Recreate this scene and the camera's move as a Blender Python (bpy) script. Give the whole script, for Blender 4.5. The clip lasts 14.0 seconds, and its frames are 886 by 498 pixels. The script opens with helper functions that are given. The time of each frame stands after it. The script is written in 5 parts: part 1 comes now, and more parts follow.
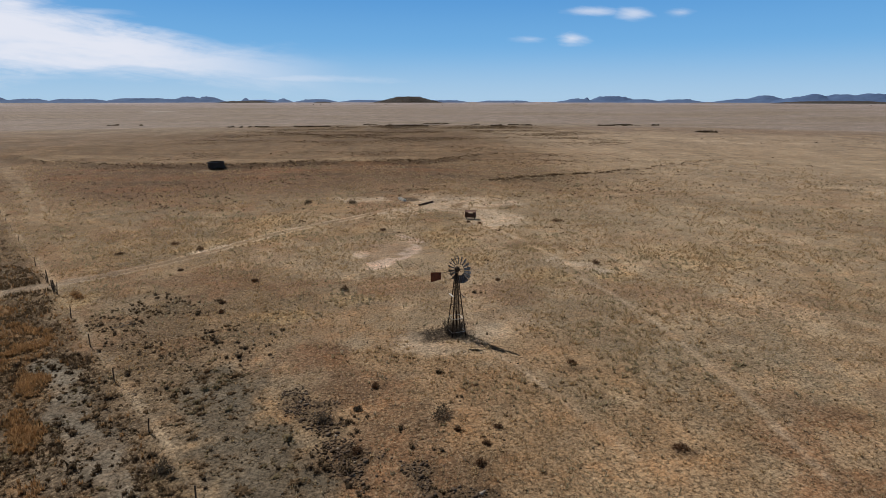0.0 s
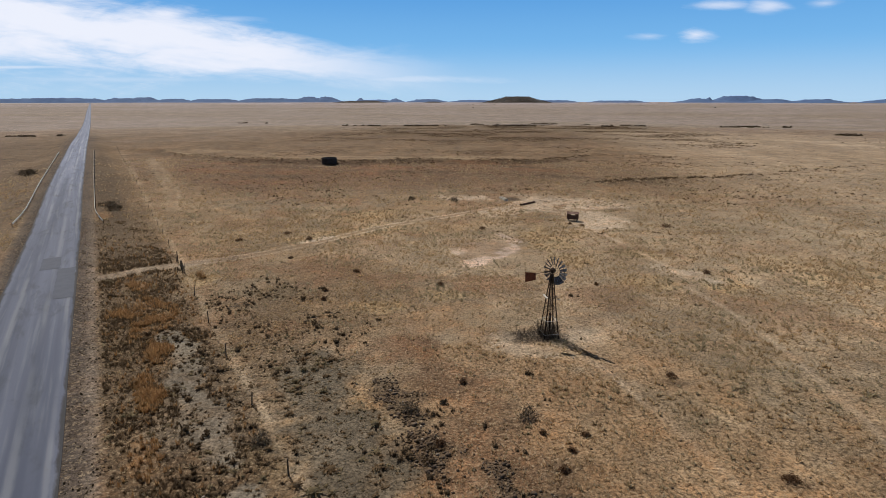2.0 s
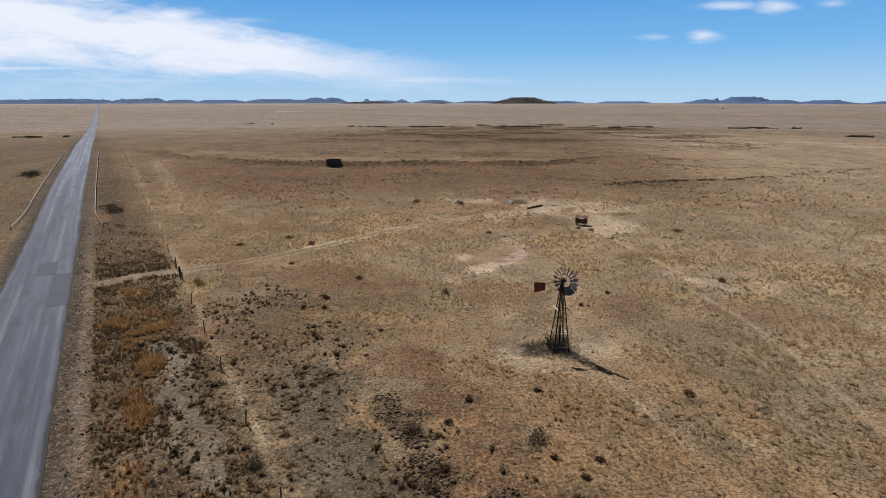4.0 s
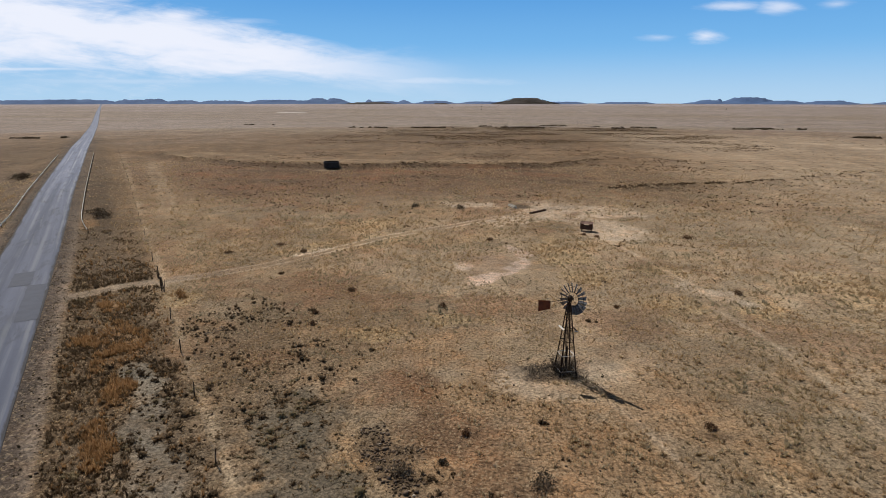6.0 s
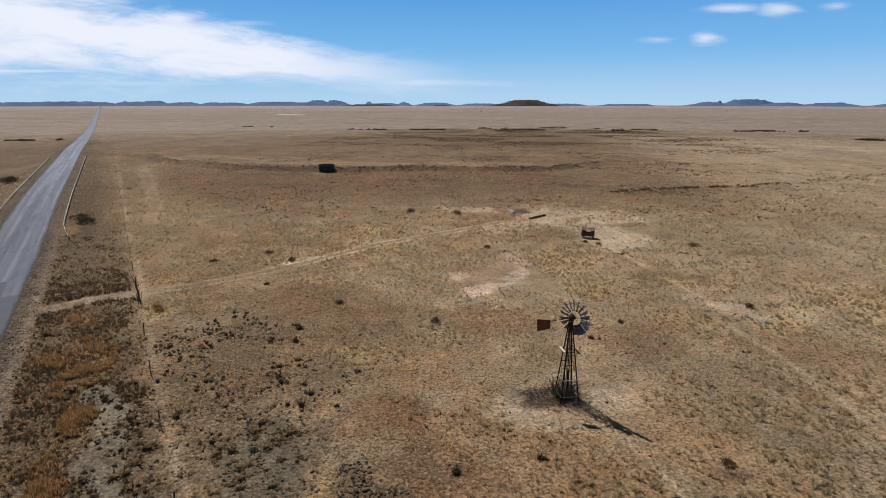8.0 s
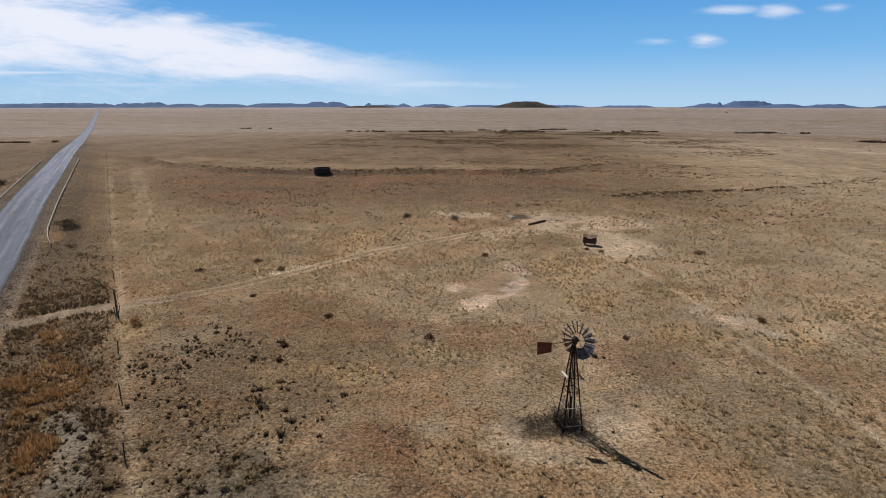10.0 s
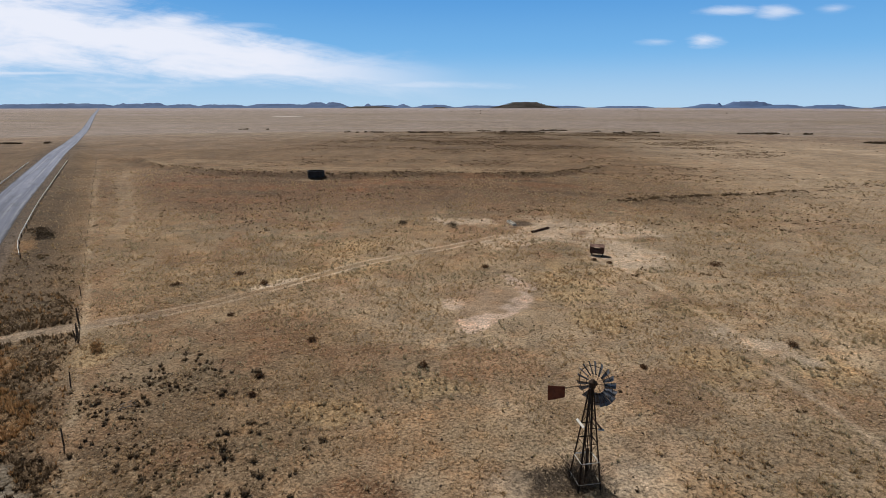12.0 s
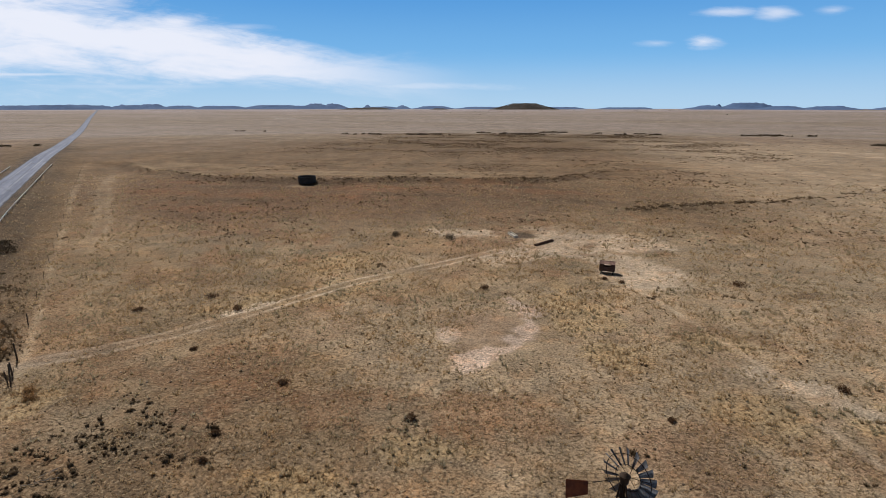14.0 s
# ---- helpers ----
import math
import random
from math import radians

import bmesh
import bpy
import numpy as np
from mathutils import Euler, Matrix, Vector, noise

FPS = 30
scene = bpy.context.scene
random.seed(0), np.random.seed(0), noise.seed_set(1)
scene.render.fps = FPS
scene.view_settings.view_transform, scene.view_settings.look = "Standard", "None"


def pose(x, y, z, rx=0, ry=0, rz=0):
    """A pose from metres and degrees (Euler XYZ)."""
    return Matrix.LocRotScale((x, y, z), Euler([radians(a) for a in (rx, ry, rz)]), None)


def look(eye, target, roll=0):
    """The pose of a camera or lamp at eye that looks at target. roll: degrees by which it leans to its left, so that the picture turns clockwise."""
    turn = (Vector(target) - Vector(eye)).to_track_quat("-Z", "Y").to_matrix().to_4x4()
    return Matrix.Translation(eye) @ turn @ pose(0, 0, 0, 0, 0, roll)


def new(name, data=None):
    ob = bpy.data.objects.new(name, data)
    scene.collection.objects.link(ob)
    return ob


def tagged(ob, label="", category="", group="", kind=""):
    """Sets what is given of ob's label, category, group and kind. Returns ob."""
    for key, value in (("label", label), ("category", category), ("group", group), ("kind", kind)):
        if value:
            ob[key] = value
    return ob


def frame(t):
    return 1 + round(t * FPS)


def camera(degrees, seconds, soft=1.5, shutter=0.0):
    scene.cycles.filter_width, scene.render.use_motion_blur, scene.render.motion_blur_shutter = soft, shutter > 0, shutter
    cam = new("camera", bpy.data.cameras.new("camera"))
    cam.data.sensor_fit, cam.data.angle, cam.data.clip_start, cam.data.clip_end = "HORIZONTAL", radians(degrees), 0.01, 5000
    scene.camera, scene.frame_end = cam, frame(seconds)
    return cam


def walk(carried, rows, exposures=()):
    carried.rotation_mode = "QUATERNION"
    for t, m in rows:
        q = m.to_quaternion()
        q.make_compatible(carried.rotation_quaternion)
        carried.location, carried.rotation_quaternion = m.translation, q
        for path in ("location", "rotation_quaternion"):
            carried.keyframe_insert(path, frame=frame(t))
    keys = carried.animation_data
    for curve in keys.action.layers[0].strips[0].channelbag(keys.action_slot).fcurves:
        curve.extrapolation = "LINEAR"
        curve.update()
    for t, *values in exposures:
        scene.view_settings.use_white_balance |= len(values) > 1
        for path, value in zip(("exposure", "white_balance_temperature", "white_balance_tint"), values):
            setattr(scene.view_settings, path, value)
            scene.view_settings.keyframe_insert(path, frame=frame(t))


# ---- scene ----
cam = camera(76.6, 14.0, soft=0.78)
PATH = [
    (0, (2.342, 7.049, 23.601), (2.5167, 8.9738, 23.0875), 0.01),
    (0.5, (2.765, 7.194, 23.480), (2.6392, 9.1232, 22.9669), 0.01),
    (1, (2.881, 7.096, 23.433), (2.7111, 9.0218, 22.9194), 0.01),
    (1.5, (2.953, 7.051, 23.382), (2.7725, 8.9759, 22.8685), 0.01),
    (2, (2.984, 7.151, 23.344), (2.7977, 9.0751, 22.8303), 0.01),
    (2.5, (2.959, 7.462, 23.339), (2.7682, 9.3852, 22.8259), 0.01),
    (3, (2.869, 7.924, 23.389), (2.6718, 9.8476, 22.8772), 0.01),
    (5.5, (2.761, 13.347, 23.442), (2.5485, 15.2692, 22.9318), 0.01),
    (6, (2.841, 14.461, 23.438), (2.6272, 16.3833, 22.9292), 0.01),
    (6.5, (2.921, 15.569, 23.431), (2.7065, 17.4913, 22.9239), 0.01),
    (7, (3.002, 16.649, 23.411), (2.7877, 18.5714, 22.9043), 0.01),
    (7.5, (3.091, 17.682, 23.384), (2.8764, 19.6055, 22.8787), 0.01),
    (8, (3.172, 18.690, 23.376), (2.9576, 20.6141, 22.8735), 0.01),
    (10.5, (3.344, 23.831, 23.560), (3.1304, 25.7566, 23.0624), 0.01),
    (11, (3.226, 25.489, 23.521), (3.0128, 27.4148, 23.0234), 0.01),
    (11.5, (3.113, 27.204, 23.510), (2.9004, 29.1298, 23.0135), 0.01),
    (12, (2.996, 29.002, 23.520), (2.7839, 30.9282, 23.0241), 0.01),
    (12.5, (2.887, 30.922, 23.556), (2.6751, 32.8479, 23.0612), 0.01),
    (13, (2.816, 32.992, 23.611), (2.6053, 34.9179, 23.1154), 0.01),
    (13.5, (2.776, 35.199, 23.711), (2.5646, 37.1255, 23.2182), 0.01),
    (14, (2.723, 37.439, 23.834), (2.5121, 39.3664, 23.3421), 0.01),
]
walk(cam, [(t, look(eye, target, roll)) for t, eye, target, roll in PATH], exposures=((0.0, -0.58), (1.2, -0.5), (2.2, -0.43), (8.0, -0.43), (10.3, -0.46), (14.0, -0.47)))

# ---- world, sun ----
SUN = Vector((-0.56, 0.645, 1.0)).normalized()      # towards the sun
HEAD = Vector((-0.094, 0.9956, 0.0))                 # the way the sky's cloud bank is laid out along
RIGHT = Vector((0.9956, 0.094, 0.0))

world = bpy.data.worlds.new("sky")
scene.world = world
world.use_nodes = True


class Nodes:
    """Short-hand for building node trees."""

    def __init__(self, tree):
        self.t = tree
        tree.nodes.clear()

    def add(self, kind, **props):
        n = self.t.nodes.new(kind)
        for k, v in props.items():
            setattr(n, k, v)
        return n

    def put(self, sock, value):
        if isinstance(value, bpy.types.NodeSocket):
            self.t.links.new(value, sock)
        elif value is not None:
            sock.default_value = value

    def math(self, op, a, b=None, c=None, clamp=False):
        n = self.add("ShaderNodeMath", operation=op, use_clamp=clamp)
        for i, v in enumerate((a, b, c)):
            self.put(n.inputs[i], v)
        return n.outputs[0]

    def smooth(self, x, lo, hi):
        n = self.add("ShaderNodeMapRange", interpolation_type="SMOOTHSTEP")
        for i, v in enumerate((x, lo, hi, 0.0, 1.0)):
            self.put(n.inputs[i], v)
        return n.outputs[0]

    def mix(self, f, a, b, blend="MIX"):
        n = self.add("ShaderNodeMix", data_type="RGBA", blend_type=blend)
        self.put(n.inputs[0], f)
        self.put(n.inputs[6], a)
        self.put(n.inputs[7], b)
        return n.outputs[2]

    def noise(self, vec, scale, detail=4.0, rough=0.55, dist=0.0):
        n = self.add("ShaderNodeTexNoise")
        self.put(n.inputs["Vector"], vec)
        self.put(n.inputs["Scale"], scale)
        self.put(n.inputs["Detail"], detail)
        self.put(n.inputs["Roughness"], rough)
        self.put(n.inputs["Distortion"], dist)
        return n.outputs["Fac"]

    def dot(self, v, w):
        n = self.add("ShaderNodeVectorMath", operation="DOT_PRODUCT")
        self.put(n.inputs[0], v)
        self.put(n.inputs[1], w)
        return n.outputs["Value"]

    def xyz(self, x, y, z=0.0):
        n = self.add("ShaderNodeCombineXYZ")
        for i, v in enumerate((x, y, z)):
            self.put(n.inputs[i], v)
        return n.outputs[0]


def build_sky():
    n = Nodes(world.node_tree)
    out = n.add("ShaderNodeOutputWorld")
    sky = n.add("ShaderNodeTexSky", sky_type="NISHITA", sun_disc=False)
    sky.sun_elevation = math.asin(SUN.z)
    sky.sun_rotation = math.atan2(SUN.x, SUN.y) % math.tau
    sky.altitude, sky.air_density, sky.dust_density, sky.ozone_density = 1300.0, 0.9, 0.1, 4.0
    d = n.add("ShaderNodeTexCoord").outputs["Generated"]
    fwd = n.math("MAXIMUM", n.dot(d, HEAD), 0.02)
    a = n.math("DIVIDE", n.dot(d, RIGHT), fwd)
    v = n.math("DIVIDE", n.dot(d, Vector((0, 0, 1))), fwd)
    tex = n.noise(n.xyz(n.math("MULTIPLY", a, 7.0), n.math("MULTIPLY", v, 30.0), 3.1), 1.0, 7.0, 0.6, 0.4)
    fine = n.noise(n.xyz(n.math("MULTIPLY", a, 11.0), n.math("MULTIPLY", n.math("MULTIPLY_ADD", a, 0.16, v), 95.0), 7.7), 1.0, 6.0, 0.6, 0.3)
    wisp = n.math("ADD", n.math("MULTIPLY", n.math("SUBTRACT", tex, 0.5), 2.6), n.math("MULTIPLY", n.math("SUBTRACT", fine, 0.5), 1.0))
    # the long bank that sinks towards the right
    centre = n.math("MULTIPLY_ADD", a, -0.13, 0.036)
    half = n.math("MULTIPLY_ADD", n.math("MAXIMUM", n.math("MULTIPLY_ADD", a, -1.0, -0.25), 0.0), 0.08, 0.024)
    rel = n.math("DIVIDE", n.math("ABSOLUTE", n.math("SUBTRACT", v, centre)), half)
    body = n.math("ADD", n.math("SUBTRACT", 1.05, rel), n.math("MULTIPLY", wisp, 0.95))
    bank = n.math("MULTIPLY", n.smooth(body, -0.8, 0.9), n.smooth(a, 0.07, -0.33))
    total = n.math("MULTIPLY", bank, 0.97)
    # small separate clouds: across, up, half-width, half-height, strength
    for a0, v0, ra, rv, k in ((0.42, 0.1055, 0.032, 0.011, 0.85), (0.535, 0.150, 0.034, 0.011, 0.65), (0.455, 0.152, 0.05, 0.007, 0.6),
                              (0.342, 0.103, 0.034, 0.006, 0.4), (0.628, 0.155, 0.03, 0.008, 0.5), (-0.36, 0.130, 0.05, 0.006, 0.35),
                              (-0.46, 0.138, 0.055, 0.016, 0.9), (-0.72, 0.054, 0.14, 0.0045, 0.7), (-0.30, 0.047, 0.2, 0.008, 0.5), (-0.08, 0.034, 0.16, 0.007, 0.45),
                              (-0.55, 0.034, 0.25, 0.006, 0.25)):
        e = n.math("ADD", n.math("POWER", n.math("DIVIDE", n.math("SUBTRACT", a, a0), ra), 2.0),
                   n.math("POWER", n.math("DIVIDE", n.math("SUBTRACT", v, v0), rv), 2.0))
        g = n.math("ADD", n.math("SUBTRACT", 1.0, n.math("SQRT", e)), n.math("MULTIPLY", wisp, 0.8))
        total = n.math("MAXIMUM", total, n.math("MULTIPLY", n.smooth(g, -0.35, 1.1), k))
    total = n.math("MULTIPLY", total, n.smooth(n.dot(d, HEAD), 0.05, 0.25), clamp=True)
    z = n.dot(d, Vector((0, 0, 1)))
    low = n.mix(n.smooth(z, -0.01, 0.10), HORIZON, SKY_MID)
    low = n.mix(n.smooth(z, 0.05, 0.22), low, SKY_UP)
    blue = n.mix(n.smooth(z, 0.17, 0.32), low, n.mix(1.0, sky.outputs[0], SKY_TINT, "MULTIPLY"))
    col = n.mix(total, blue, CLOUD)
    bg = n.add("ShaderNodeBackground")
    n.put(bg.inputs["Color"], col)
    n.put(bg.inputs["Strength"], SKY_STRENGTH)
    n.t.links.new(bg.outputs[0], out.inputs[0])


SKY_STRENGTH = 0.1
SKY_TINT = (0.60, 0.36, 0.21, 1.0)
HORIZON, SKY_MID, SKY_UP = (6.0, 8.8, 11.6, 1.0), (2.75, 6.6, 11.4, 1.0), (1.1, 4.2, 9.7, 1.0)
CLOUD = (11.6, 12.0, 13.4, 1.0)
build_sky()

sun = new("sun", bpy.data.lights.new("sun", "SUN"))
sun.data.energy, sun.data.angle, sun.data.color = 5.0, radians(0.53), (1.0, 0.94, 0.86)
sun.matrix_world = look(SUN * 300, (0, 0, 0))


# ---- materials ----
def surface(name, c1, c2, scale=3.0, rough=0.8, bump=0.2, metal=0.0, c3=None, spots=0.0, fine=40.0, per_piece=0.0, gloss=0.2):
    """A weathered solid surface: two colours in broad blotches, a third in worn spots, fine grain and relief."""
    m = bpy.data.materials.new(name)
    m.use_nodes = True
    n = Nodes(m.node_tree)
    out = n.add("ShaderNodeOutputMaterial")
    b = n.add("ShaderNodeBsdfPrincipled")
    co = n.add("ShaderNodeTexCoord").outputs["Object"]
    broad = n.noise(co, scale, 5.0, 0.6, 0.3)
    grain = n.noise(co, fine, 3.0, 0.6)
    col = n.mix(n.smooth(broad, 0.35, 0.65), (*c1, 1), (*c2, 1))
    if c3:
        col = n.mix(n.smooth(n.noise(co, scale * 2.3, 6.0, 0.65, 0.6), 0.62 - spots, 0.70 - spots), col, (*c3, 1))
    col = n.mix(1.0, col, n.xyz(*[n.math("MULTIPLY_ADD", grain, 0.5, 0.75)] * 3), "MULTIPLY")
    if per_piece:
        r = n.add("ShaderNodeObjectInfo").outputs["Random"]
        col = n.mix(1.0, col, n.xyz(*[n.math("MULTIPLY_ADD", r, per_piece, 1.0 - per_piece / 2)] * 3), "MULTIPLY")
    n.put(b.inputs["Base Color"], col)
    n.put(b.inputs["Roughness"], n.math("MULTIPLY_ADD", broad, 0.3, rough - 0.15, clamp=True))
    n.put(b.inputs["Metallic"], metal)
    n.put(b.inputs["Specular IOR Level"], gloss)
    bp = n.add("ShaderNodeBump")
    n.put(bp.inputs["Strength"], bump)
    n.put(bp.inputs["Distance"], 0.02)
    n.put(bp.inputs["Height"], n.math("ADD", grain, broad))
    n.put(b.inputs["Normal"], bp.outputs[0])
    n.t.links.new(b.outputs[0], out.inputs[0])
    return m


def foliage(name, dark, light, thin=0.3, third=None):
    """Leaves, blades and twigs: every clump takes its own tone; some light passes through."""
    m = bpy.data.materials.new(name)
    m.use_nodes = True
    n = Nodes(m.node_tree)
    out = n.add("ShaderNodeOutputMaterial")
    geo = n.add("ShaderNodeNewGeometry")
    co = n.add("ShaderNodeTexCoord").outputs["Object"]
    col = n.mix(geo.outputs["Random Per Island"], (*dark, 1), (*light, 1))
    if third:
        col = n.mix(n.smooth(n.noise(co, 0.09, 3.0), 0.45, 0.65), col, (*third, 1))
    col = n.mix(1.0, col, n.xyz(*[n.math("MULTIPLY_ADD", n.noise(co, 0.6, 2.0), 0.6, 0.7)] * 3), "MULTIPLY")
    fuzz = n.noise(co, 16.0, 4.0, 0.7)
    col = n.mix(1.0, col, n.xyz(*[n.math("MULTIPLY_ADD", fuzz, 2.0, 0.0, clamp=False)] * 3), "MULTIPLY")
    b = n.add("ShaderNodeBsdfPrincipled")
    bp = n.add("ShaderNodeBump")
    n.put(bp.inputs["Strength"], 0.8)
    n.put(bp.inputs["Distance"], 0.08)
    n.put(bp.inputs["Height"], fuzz)
    n.put(b.inputs["Normal"], bp.outputs[0])
    n.put(b.inputs["Base Color"], col)
    n.put(b.inputs["Roughness"], 0.85)
    n.put(b.inputs["Specular IOR Level"], 0.2)
    tr = n.add("ShaderNodeBsdfTranslucent")
    n.put(tr.inputs["Color"], col)
    mx = n.add("ShaderNodeMixShader")
    n.put(mx.inputs[0], thin)
    n.t.links.new(b.outputs[0], mx.inputs[1])
    n.t.links.new(tr.outputs[0], mx.inputs[2])
    n.t.links.new(mx.outputs[0], out.inputs[0])
    return m


def ground_material():
    m = bpy.data.materials.new("veld")
    m.use_nodes = True
    n = Nodes(m.node_tree)
    out = n.add("ShaderNodeOutputMaterial")
    b = n.add("ShaderNodeBsdfPrincipled")
    co = n.add("ShaderNodeTexCoord").outputs["Object"]
    soil = n.add("ShaderNodeAttribute", attribute_name="soil").outputs["Color"]
    litter = n.add("ShaderNodeAttribute", attribute_name="litter").outputs["Fac"]
    speck = n.noise(co, 3.4, 5.0, 0.62)               # tufts and litter, 10 to 30 cm
    clump = n.noise(co, 1.05, 5.0, 0.62)              # clumps of half a metre and more
    crumb = n.noise(co, 4.2, 6.0, 0.78)               # crumbs of soil
    patch = n.noise(co, 0.2, 7.0, 0.62, 0.3)          # patches of some metres
    far = n.noise(n.xyz(n.dot(co, Vector((0.05, 0, 0))), n.dot(co, Vector((0, 0.02, 0)))), 1.0, 8.0, 0.68)
    tone = n.math("MULTIPLY_ADD", n.math("SUBTRACT", patch, 0.5), 1.5, 1.0)
    tone = n.math("MULTIPLY", tone, n.math("MULTIPLY_ADD", n.math("SUBTRACT", far, 0.5), 1.3, 1.0))
    tone = n.math("MULTIPLY", tone, n.math("MULTIPLY_ADD", n.math("SUBTRACT", clump, 0.5), 1.3, 1.0))
    tone = n.math("MULTIPLY", tone, n.math("MULTIPLY_ADD", n.math("SUBTRACT", crumb, 0.5), 3.6, 1.0))
    col = n.mix(1.0, soil, n.xyz(tone, tone, tone), "MULTIPLY")
    warm = n.noise(co, 0.33, 5.0, 0.6, 0.2)           # redder and greyer soil
    col = n.mix(n.math("MULTIPLY", n.smooth(warm, 0.5, 0.68), 0.55), col, n.mix(1.0, col, (1.14, 0.96, 0.8, 1), "MULTIPLY"))
    col = n.mix(n.math("MULTIPLY", n.smooth(warm, 0.5, 0.34), 0.55), col, n.mix(1.0, col, (0.93, 1.0, 1.07, 1), "MULTIPLY"))
    straw = n.math("MULTIPLY", n.smooth(n.noise(co, 3.8, 5.0, 0.74), 0.52, 0.63), litter)
    col = n.mix(n.math("MULTIPLY", straw, 0.8), col, (0.52, 0.40, 0.262, 1))
    # dark specks: litter, with shade between tufts put into the colour
    dark = n.math("MULTIPLY", n.math("MAXIMUM", n.smooth(speck, 0.55, 0.63), n.math("MULTIPLY", n.smooth(clump, 0.58, 0.7), 0.55)), litter)
    col = n.mix(n.math("MULTIPLY", dark, 0.66), col, (0.085, 0.056, 0.034, 1))
    n.put(b.inputs["Base Color"], col)
    n.put(b.inputs["Roughness"], 0.95)
    n.put(b.inputs["Specular IOR Level"], 0.15)
    bp = n.add("ShaderNodeBump")
    n.put(bp.inputs["Strength"], 1.0)
    n.put(bp.inputs["Distance"], 0.12)
    n.put(bp.inputs["Height"], n.math("ADD", n.math("MULTIPLY", n.smooth(speck, 0.5, 0.66), 0.5), n.math("MULTIPLY", n.noise(co, 9.0, 4.0, 0.7), 0.6)))
    n.put(b.inputs["Normal"], bp.outputs[0])
    n.t.links.new(b.outputs[0], out.inputs[0])
    return m


def road_material():
    m = bpy.data.materials.new("worn_asphalt")
    m.use_nodes = True
    n = Nodes(m.node_tree)
    out = n.add("ShaderNodeOutputMaterial")
    b = n.add("ShaderNodeBsdfPrincipled")
    co = n.add("ShaderNodeTexCoord").outputs["Object"]
    x = n.dot(co, Vector((1, 0, 0)))
    y = n.dot(co, Vector((0, 1, 0)))
    streak = n.noise(n.xyz(n.math("MULTIPLY", x, 0.62), n.math("MULTIPLY", y, 0.011)), 1.0, 3.0, 0.5, 0.25)
    thin = n.noise(n.xyz(n.math("MULTIPLY", x, 2.4), n.math("MULTIPLY", y, 0.07), 4.0), 1.0, 3.0, 0.55, 0.2)
    blot = n.noise(n.xyz(n.math("MULTIPLY", x, 0.5), n.math("MULTIPLY", y, 0.13)), 1.0, 6.0, 0.68, 0.6)
    grit = n.noise(co, 60.0, 2.0)
    col = n.mix(n.smooth(streak, 0.3, 0.7), (0.064, 0.076, 0.117, 1), (0.116, 0.131, 0.186, 1))
    col = n.mix(n.math("MULTIPLY", n.smooth(thin, 0.5, 0.74), 0.35), col, (0.2, 0.215, 0.25, 1))
    col = n.mix(n.math("MULTIPLY", n.smooth(blot, 0.5, 0.68), 0.6), col, (0.052, 0.06, 0.08, 1))
    # dark rim: shadow line of the tar's edge drop, put into the colour
    edge = n.math("ABSOLUTE", n.math("ADD", x, 3.9))
    edge = n.smooth(n.math("ADD", edge, n.math("MULTIPLY", n.math("SUBTRACT", blot, 0.5), 1.2)), 3.45, 3.75)
    col = n.mix(n.math("MULTIPLY", edge, 0.9), col, (0.03, 0.028, 0.029, 1))
    col = n.mix(1.0, col, n.xyz(*[n.math("MULTIPLY_ADD", grit, 0.5, 0.75)] * 3), "MULTIPLY")
    # two rubbed, paler lines where the right-hand wheels run
    for at, wide in ((-2.75, 0.42), (-5.6, 0.4), (-0.75, 0.3)):
        off = n.math("ABSOLUTE", n.math("SUBTRACT", n.math("MULTIPLY_ADD", n.math("SUBTRACT", blot, 0.5), 0.5, x), at))
        line = n.math("MULTIPLY", n.smooth(off, wide, 0.05), n.smooth(n.noise(n.xyz(0.0, n.math("MULTIPLY", y, 0.035), at), 1.0, 3.0, 0.6), 0.36, 0.6))
        col = n.mix(n.math("MULTIPLY", line, 0.5), col, (0.23, 0.245, 0.275, 1))
    old = n.math("MULTIPLY_ADD", n.smooth(y, 25.0, 190.0), 0.75, 1.12)   # tone rises farther along: sky sheen put into the tar's colour
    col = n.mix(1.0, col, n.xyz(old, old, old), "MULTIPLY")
    n.put(b.inputs["Base Color"], col)
    n.put(b.inputs["Roughness"], 0.8)
    n.put(b.inputs["Specular IOR Level"], 0.25)
    bp = n.add("ShaderNodeBump")
    n.put(bp.inputs["Strength"], 0.35)
    n.put(bp.inputs["Distance"], 0.01)
    n.put(bp.inputs["Height"], grit)
    n.put(b.inputs["Normal"], bp.outputs[0])
    n.t.links.new(b.outputs[0], out.inputs[0])
    return m


VELD, ASPHALT = ground_material(), road_material()
PATCH = surface("asphalt_patch", (0.054, 0.064, 0.097), (0.076, 0.088, 0.125), 0.8, 0.7, 0.3, fine=60)
IRON = surface("dark_rusty_iron", (0.035, 0.028, 0.024), (0.075, 0.05, 0.036), 4, 0.7, 0.2, 0.4)
GALV = surface("weathered_galvanised_steel", (0.25, 0.255, 0.27), (0.15, 0.155, 0.17), 2.5, 0.55, 0.1, 0.35, (0.13, 0.07, 0.045), 0.02, per_piece=0.5)
RUST = surface("rusted_red_sheet", (0.23, 0.075, 0.038), (0.145, 0.05, 0.03), 2.2, 0.8, 0.2, 0.2, (0.22, 0.09, 0.05))
WHITE = surface("flaked_white_paint", (0.72, 0.70, 0.66), (0.55, 0.53, 0.49), 3, 0.7, 0.1, 0, (0.28, 0.2, 0.14))
RAIL = surface("galvanised_rail", (0.84, 0.81, 0.75), (0.72, 0.69, 0.63), 1.0, 0.5, 0.05, 0.0)
